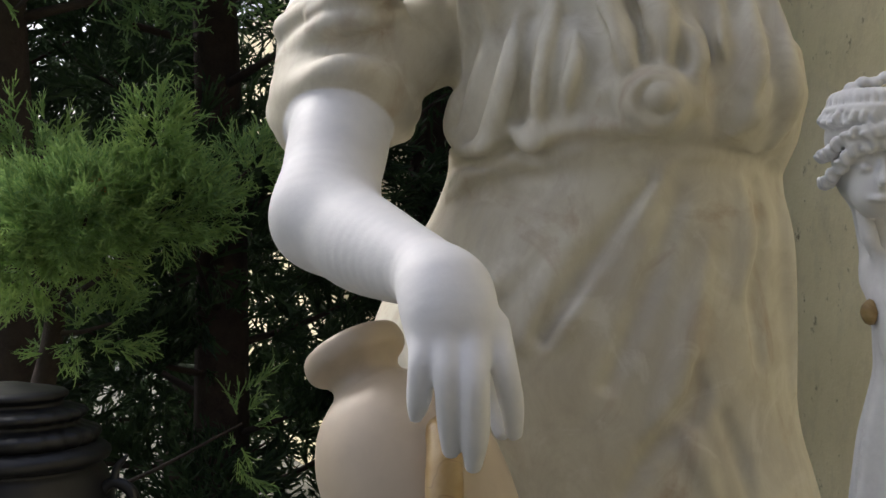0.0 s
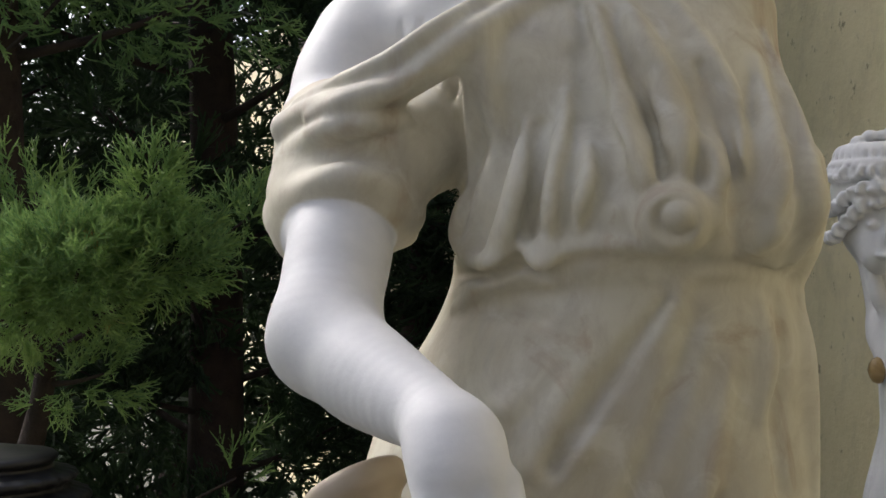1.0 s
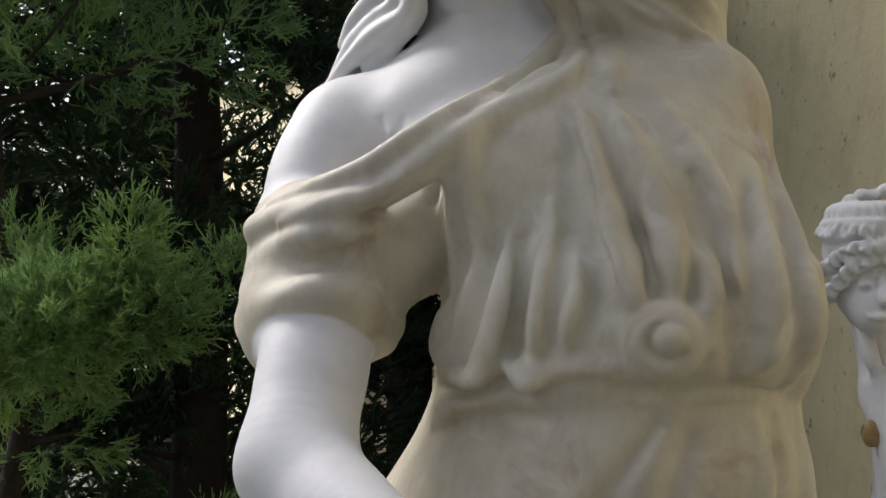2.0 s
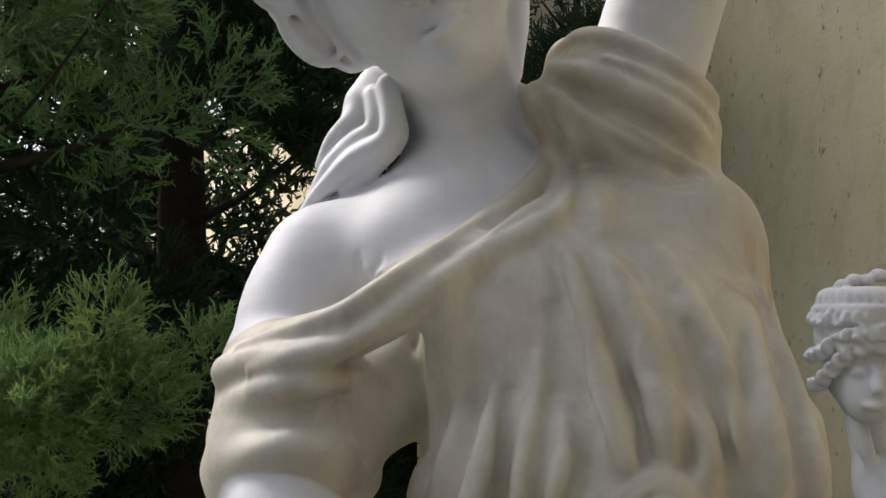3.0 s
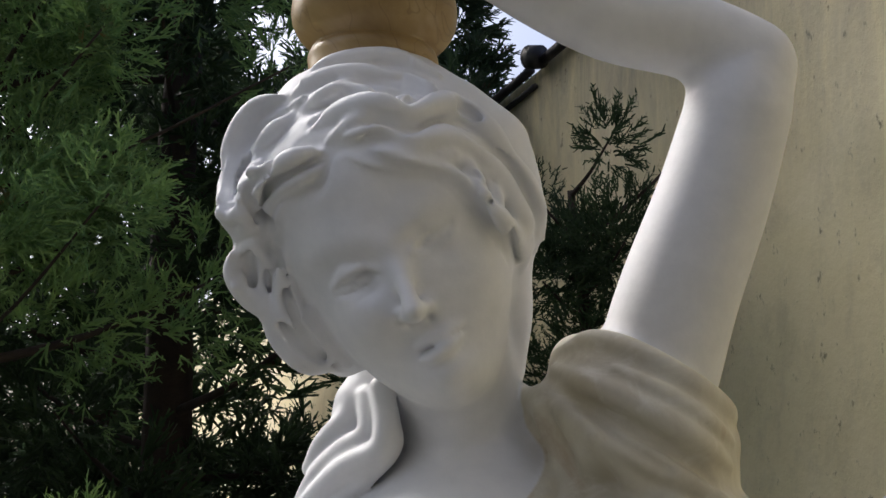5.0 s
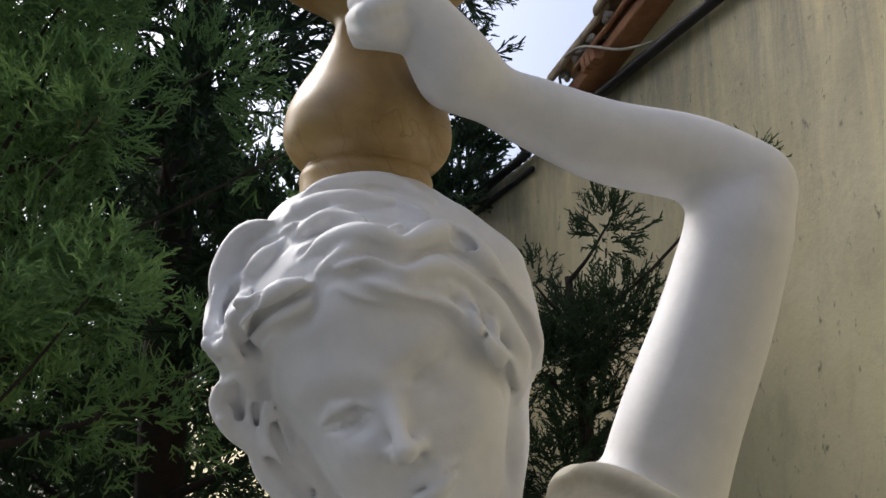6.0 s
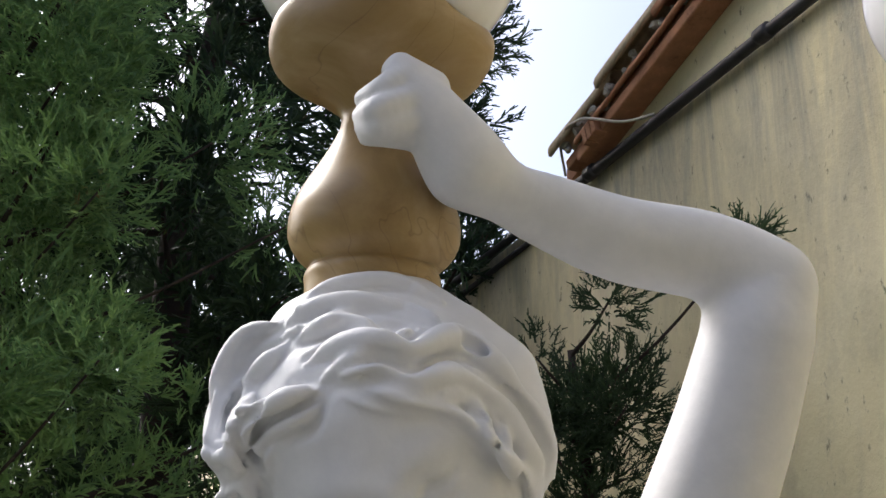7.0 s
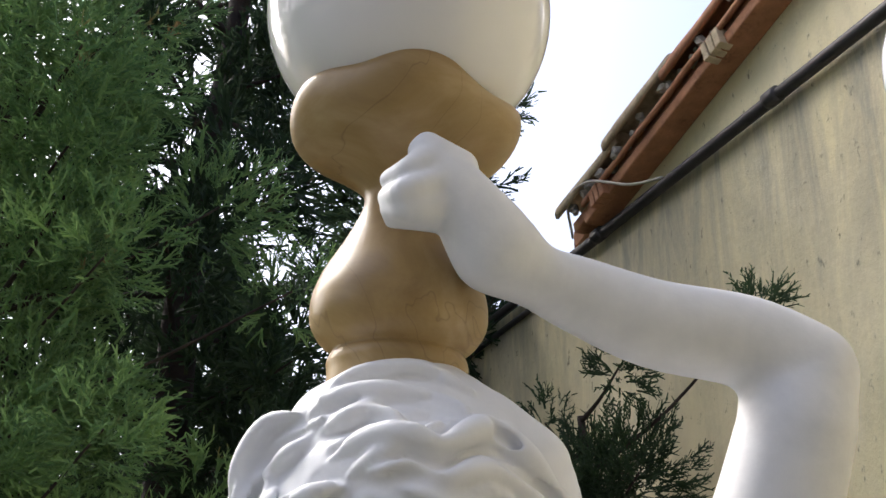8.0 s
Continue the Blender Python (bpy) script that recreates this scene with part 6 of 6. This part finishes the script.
def wall_pipe():
    thing = empty("gutter_pipe", (0, 0, 0), "dark iron pipe along the plaster wall", "pipe")
    pts = [(*on_wall(s, pipe_z(s), 0.03), 0.020) for s in (-5.0, -2.0, 0.0, 0.7, 1.4)]
    part("pipe", tube(bmesh.new(), pts, 14), M_PIPE, thing, "", True)
    for s in (-3.2, -1.6, 0.05, 1.0):
        p, q = on_wall(s, pipe_z(s), 0.035), on_wall(s + 0.05, pipe_z(s + 0.05), 0.035)
        part("collar", tube(bmesh.new(), [(*p, 0.025), (*((p + q) / 2), 0.026), (*q, 0.025)], 14, 2), M_PIPE, thing, "", True)
    p, q = on_wall(1.4, pipe_z(1.4) + 0.01, 0.04), on_wall(1.46, pipe_z(1.46) + 0.03, 0.06)
    part("end", tube(bmesh.new(), [(*p, 0.045), (*q, 0.047)], 16, 2), M_PIPE, thing, "open dark pipe end", True)
    pts = [(*on_wall(s, pipe_z(s) + z, o), 0.018) for s, z, o in ((1.5, 0.0, 0.03), (3.0, 0.0, 0.03), (6.0, -0.05, 0.03))]
    part("coping_rail", tube(bmesh.new(), pts, 10), M_PIPE, thing, "", True)
    pts = [(*on_wall(s, pipe_z(s) - 0.06, 0.01), 0.012) for s in (1.5, 3.0, 6.0)]
    part("lower_rail", tube(bmesh.new(), pts, 8), M_PIPE, thing, "", True)


wall_pipe()

VERGE_A, VERGE_B = (1.12, 3.51), (-0.25, 3.955)        # the roof's sloping edge: (along the wall, height)


def verge_point(u, up=0.0, out=0.0):
    s, z = VERGE_A[0] + (VERGE_B[0] - VERGE_A[0]) * u, VERGE_A[1] + (VERGE_B[1] - VERGE_A[1]) * u
    return on_wall(s, z + up, out)


def half_tile(length, r0, r1, seed):
    """A clay barrel tile along +x, hollow below, 12 mm thick, slightly uneven."""
    rng = random.Random(seed)
    bm = bmesh.new()
    rows = []
    for i in range(5):
        u = i / 4
        r = r0 + (r1 - r0) * u + rng.uniform(-0.002, 0.002)
        outer = [bm.verts.new((u * length, r * math.cos(a), r * math.sin(a))) for a in np.linspace(-0.15, math.pi + 0.15, 11)]
        inner = [bm.verts.new((u * length, (r - 0.013) * math.cos(a), (r - 0.013) * math.sin(a))) for a in np.linspace(-0.15, math.pi + 0.15, 11)]
        rows.append((outer, inner))
    for (o, n), (p, q) in zip(rows, rows[1:]):
        for j in range(10):
            bm.faces.new((o[j], o[j + 1], p[j + 1], p[j]))
            bm.faces.new((n[j], q[j], q[j + 1], n[j + 1]))
        bm.faces.new((o[0], p[0], q[0], n[0]))
        bm.faces.new((o[10], n[10], q[10], p[10]))
    for o, n in (rows[0], rows[-1]):
        for j in range(10):
            bm.faces.new((o[j], n[j], n[j + 1], o[j + 1]))
    return bm


def frame_along(a, b):
    """A matrix whose x runs from a to b, z up, y out of the wall."""
    x = (b - a).normalized()
    y = x.cross(Vector((0, 0, 1))).normalized()
    if y.dot(Vector((-0.93, -0.37, 0))) < 0:
        y = -y
    z = x.cross(y)
    if z.z < 0:
        z = -z
    m = Matrix((x, y, z)).transposed().to_4x4()
    m.translation = a
    return m


def roof():
    thing = tagged(new("roof"), "terracotta barrel-tile roof edge with lichen and mortar", "roof", "", "structure")
    slope = (verge_point(1) - verge_point(0)).length
    n = 4
    for i in range(n * 3):
        u = (i - 0.15) / n
        m = frame_along(verge_point(u, 0.10, 0.05), verge_point(u + 1.0 / n, 0.10, 0.05))
        bm = half_tile(slope / n * 1.12, 0.075, 0.060, i)
        ob = part("verge_tile", bm, M_TILE_OLD if i % 3 != 2 else M_TILE, thing, "", True)
        ob.matrix_basis = m @ pose(0, 0.01 * (i % 2), 0.012 * (i % 2), 0, -2.5, 0.8 * ((i % 3) - 1))
    for i in range(n * 3):
        u = (i + 0.3) / n
        m = frame_along(verge_point(u, 0.075, 0.03), verge_point(u + 1.0 / n, 0.075, 0.03))
        ob = part("under_tile", half_tile(slope / n * 1.1, 0.058, 0.05, 40 + i), M_TILE, thing, "", True)
        ob.matrix_basis = m @ pose(0, 0.03, -0.055, 12, -2.0, 0)
    m = frame_along(verge_point(0.0, 0.0, 0.02), verge_point(1.0, 0.0, 0.02))
    for lo, hi, mat, name in (((0.10, -0.02, -0.028), (slope * 3, 0.075, 0.012), M_TILE, "brick_course"), ((0.0, -0.02, 0.013), (slope * 3, 0.055, 0.055), M_TILE, "soffit_course")):
        ob = part(name, box(bmesh.new(), lo, hi, 0.006), mat, thing)
        ob.matrix_basis = m
    rng = random.Random(7)
    for i in range(90):
        u = rng.uniform(0.0, 2.4)
        bm = bmesh.new()
        bmesh.ops.create_icosphere(bm, subdivisions=1, radius=rng.uniform(0.010, 0.026))
        for v in bm.verts:
            v.co *= rng.uniform(0.7, 1.3)
        ob = part("mortar_lump", bm, M_MORTAR, thing)
        ob.matrix_basis = Matrix.Translation(verge_point(u, 0.075 + rng.uniform(-0.02, 0.03), 0.075 + rng.uniform(-0.01, 0.03)))
    for u in (0.13, 0.62, 1.1):
        m = frame_along(verge_point(u, 0.0, 0.10), verge_point(u + 0.1, 0.0, 0.10))
        for j in range(3):
            ob = part("brick_end", box(bmesh.new(), (j * 0.03, -0.03, -0.03), (j * 0.03 + 0.026, 0.02, 0.035), 0.004), M_TILE_OLD if u > 0.3 else M_TILE, thing)
            ob.matrix_basis = m
    # the slope of the roof behind its edge
    bm = bmesh.new()
    a, b = verge_point(-0.1, 0.06, 0.0), verge_point(3.2, 0.06, 0.0)
    back = Vector((0.9292, 0.3697, 0)) * 3.0
    vs = [bm.verts.new(p) for p in (a, b, b + back, a + back)] + [bm.verts.new(p + Vector((0, 0, 0.06))) for p in (a, b, b + back, a + back)]
    for q in ((0, 1, 2, 3), (7, 6, 5, 4), (0, 4, 5, 1), (1, 5, 6, 2), (2, 6, 7, 3), (3, 7, 4, 0)):
        bm.faces.new([vs[i] for i in q])
    part("roof_slope", bm, M_TILE, thing)


roof()


def loose_wire():
    thing = empty("wire", (0, 0, 0), "thin pale wire hanging over the roof tiles", "wire")
    pts = [(*verge_point(-0.03, 0.02, 0.06), 0.005), (*verge_point(0.0, 0.13, 0.10), 0.005), (*verge_point(0.14, 0.06, 0.13), 0.005), (*on_wall(0.75, pipe_z(0.75) + 0.05, 0.08), 0.005), (*on_wall(0.62, pipe_z(0.62) + 0.02, 0.04), 0.005)]
    part("strand", tube(bmesh.new(), pts, 6), M_WIRE, thing, "", True)


loose_wire()


# ---- conifers ----
def blade_set(rng, count, length, spread, width, bent):
    """A forked, drooping spray along +z: curving fingers with short side twigs, about count quads in all."""
    vs, fs = [], []

    def finger(p, d, L, w, steps, bow):
        nodes = [p]
        for _ in range(steps):
            d = d + bow + rng.normal(0, 0.10, 3)
            d = d / np.linalg.norm(d)
            nodes.append(nodes[-1] + d * L / steps)
        side = np.cross(d, rng.normal(0, 1, 3))
        side /= np.linalg.norm(side)
        n = len(vs)
        for k, q in enumerate(nodes):
            ww = w * (1.0 - 0.55 * k / steps)
            vs.extend([q - side * ww, q + side * ww])
        fs.extend((n + 2 * k, n + 2 * k + 1, n + 2 * k + 3, n + 2 * k + 2) for k in range(steps))
        return nodes, d

    steps = 3 if bent else 2
    twigs = 4 if bent else 2
    main = max(4, count // (steps + twigs))
    for i in range(main):
        a = (i + 0.5) / main * 2 - 1
        lean = a * spread * 0.8 + rng.normal(0, 0.12)
        d = np.array([math.sin(lean), rng.normal(0, 0.28), math.cos(lean)])
        d /= np.linalg.norm(d)
        p = np.array([0.0, 0.0, rng.uniform(0, 0.35) * length])
        L = length * rng.uniform(0.45, 0.75)
        nodes, d = finger(p, d, L, width, steps, np.array([-0.14 * a, rng.normal(0, 0.10), 0.10]))
        for j in range(twigs):
            u = (j + 1) / (twigs + 0.6)
            k = min(steps - 1, int(u * steps))
            q = nodes[k] + (nodes[k + 1] - nodes[k]) * (u * steps - k)
            turn = (1 if (i + j) % 2 else -1) * rng.uniform(0.45, 0.8)
            e = np.array([d[0] * math.cos(turn) + d[2] * math.sin(turn), d[1] + rng.normal(0, 0.25), d[2] * math.cos(turn) - d[0] * math.sin(turn)])
            finger(q, e, L * rng.uniform(0.22, 0.40), width * 0.85, 1, np.zeros(3))
    return np.array(vs), np.array(fs)


def place_sprays(kinds, rng, at, way, scale):
    """All sprays of a crown in one pair of arrays."""
    allv, allf, n = [], [], 0
    for i in range(len(at)):
        v, f = kinds[i % len(kinds)]
        d = way[i] / np.linalg.norm(way[i])
        s = np.cross(d, rng.normal(0, 1, 3))
        s /= np.linalg.norm(s)
        m = np.stack([s, np.cross(d, s), d], 1)
        allv.append((v * scale[i]) @ m.T + at[i])
        allf.append(f + n)
        n += len(v)
    return np.concatenate(allv), np.concatenate(allf)


def conifer(at, height, reach, limbs, clumps, seed, label, z0=0.03, size=0.14, per=14, blades=40, width=0.0024, boughs=(), lean=(0, 0), bent=False, crown=M_LEAF):
    """clumps: tufts along each limb; per: sprays in a tuft; boughs: (x, y, z, radius, height, sprays) tufts of their own in the world."""
    rng = np.random.default_rng(seed)
    tree = empty("conifer", (*at, 0), label, "tree")
    o3 = np.array([*at, 0.0])
    thick = 0.045 + 0.011 * height
    trunk = [(0, 0, -0.05, thick)]
    for s in (0.25, 0.5, 0.75, 1.0):
        trunk.append((lean[0] * s + rng.normal(0, 0.04), lean[1] * s + rng.normal(0, 0.04), height * s, thick * (1 - 0.92 * s) + 0.005))
    part("trunk", tube(bmesh.new(), trunk, 10), M_BARK, tree, "", True)
    curve = spline(trunk, 8)
    P, W, S = [], [], []

    def tuft(c, rad, tall, n, out, scale=1.0):
        for _ in range(n):
            v = rng.normal(0, 1, 3)
            v /= np.linalg.norm(v)
            u = rng.uniform(0.2, 1.0) ** 0.6
            P.append(c + v * np.array([rad, rad, tall]) * u)
            W.append(v * 0.85 + out * 0.4 + np.array([0, 0, 0.3]))
            S.append(size * scale * rng.uniform(0.7, 1.3))

    def limb(o, tip, r):
        mid = (o + tip) / 2 + np.array([0, 0, -0.05 * np.linalg.norm(tip - o)])
        bm = tube(bmesh.new(), [(*o, r), (*mid, r * 0.6), (*tip, 0.003)], 6, 4)
        part("limb", bm, M_BARK, tree, "", True)
        return spline([o, mid, tip], 10)

    def on_trunk(z):
        return np.array([np.interp(z, curve[:, 2], curve[:, j]) for j in range(3)])

    for i in range(limbs):
        s = z0 + (0.98 - z0) * (i + rng.uniform(0, 1)) / limbs
        a = i * 2.39996 + rng.normal(0, 0.3)
        L = reach * (1.0 - 0.8 * max(0.0, (s - 0.4) / 0.6) ** 1.4) * rng.uniform(0.55, 1.1)
        d = np.array([math.cos(a), math.sin(a), rng.uniform(0.15, 0.6)])
        o = on_trunk(s * height)
        path = limb(o, o + d * L, 0.008 + 0.012 * L)
        for k in range(clumps):
            u = min(1.0, 0.35 + 0.65 * (k + rng.uniform(0.2, 1)) / clumps)
            c = path[min(len(path) - 1, int(u * (len(path) - 1)))] + rng.normal(0, 0.10, 3) * L
            tuft(c, 0.13 + 0.05 * L, 0.10 + 0.05 * L, max(4, int(per * rng.uniform(0.6, 1.4))), d)
    for x, y, z, rad, tall, n in boughs:
        c = np.array([x, y, z]) - o3
        o = on_trunk(max(0.2, z - 0.45 * np.hypot(c[0], c[1])))
        limb(o, c, 0.009)
        tuft(c, rad, tall, n, (c - o) / np.linalg.norm(c - o), 0.9)
    kinds = [blade_set(rng, blades, 1.0, 1.0, width / size, bent) for _ in range(7)]
    v, f = place_sprays(kinds, rng, np.array(P), np.array(W), np.array(S))
    leaves = new("crown", raw_mesh("crown", v, f, crown, False))
    leaves.parent = tree
    return tree


DENSE_CONIFER = "tall green conifer with dense feathery foliage"
conifer((-1.25, 3.35), 5.0, 0.78, 40, 7, 1, "tall green conifer with feathery hanging sprays", 0.42, 0.095, 30, 34, 0.0034,
        [(-0.68, 2.78, 2.50, 0.12, 0.12, 70), (-0.95, 2.85, 2.45, 0.14, 0.14, 70), (-0.55, 3.2, 3.2, 0.16, 0.15, 90), (-0.9, 3.0, 3.3, 0.17, 0.17, 110),
         (-0.35, 3.3, 3.0, 0.13, 0.13, 60), (-0.8, 3.1, 3.75, 0.18, 0.15, 100), (-1.15, 2.9, 3.6, 0.18, 0.18, 100), (-0.75, 2.9, 2.95, 0.13, 0.13, 70)], bent=True)
conifer((-0.98, 2.85), 1.75, 0.30, 8, 3, 9, "bushy yellow-green conifer with lacy sprays", 0.74, 0.085, 14, 56, 0.0021,
        [(-0.74, 2.45, 1.57, 0.17, 0.11, 280), (-0.60, 2.45, 1.72, 0.05, 0.09, 50), (-0.58, 2.50, 1.60, 0.12, 0.10, 170), (-0.88, 2.50, 1.52, 0.14, 0.11, 170), (-0.42, 2.60, 1.68, 0.06, 0.05, 36),
         (-0.46, 2.70, 1.10, 0.04, 0.12, 10)], bent=True, crown=M_LEAF_BRIGHT)
# The trees behind take the darker leaf, which holds their shade in its colour.
conifer((-0.85, 4.5), 6.5, 1.0, 60, 6, 2, DENSE_CONIFER, 0.03, 0.18, 12, 34, 0.0062, crown=M_LEAF_DARK_SHADED)
conifer((-2.3, 4.6), 5.4, 1.1, 60, 6, 3, DENSE_CONIFER, 0.03, 0.18, 12, 34, 0.0062, crown=M_LEAF_DARK_SHADED)
conifer((-0.05, 5.3), 6.6, 0.62, 50, 5, 4, DENSE_CONIFER, 0.03, 0.16, 14, 34, 0.006, crown=M_LEAF_DARK_SHADED)
conifer((-1.5, 6.6), 4.6, 1.3, 44, 5, 6, DENSE_CONIFER, 0.03, 0.24, 11, 24, 0.011, crown=M_LEAF_DARK_SHADED)
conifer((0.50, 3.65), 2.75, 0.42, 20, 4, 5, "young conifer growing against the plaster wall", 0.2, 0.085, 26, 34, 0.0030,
        [(0.84, 3.0, 2.91, 0.045, 0.035, 34), (0.36, 3.5, 2.70, 0.06, 0.07, 24), (0.56, 3.4, 2.85, 0.07, 0.11, 60), (0.60, 3.4, 2.55, 0.15, 0.15, 180), (0.38, 3.5, 2.45, 0.15, 0.13, 150)], bent=True, crown=M_LEAF_DARK_SHADED)
# An extra conifer out of view, added to keep the sun off the statue.
conifer((-2.15, 1.65), 6.4, 0.9, 60, 6, 8, DENSE_CONIFER, 0.08, 0.19, 10, 22, 0.009)
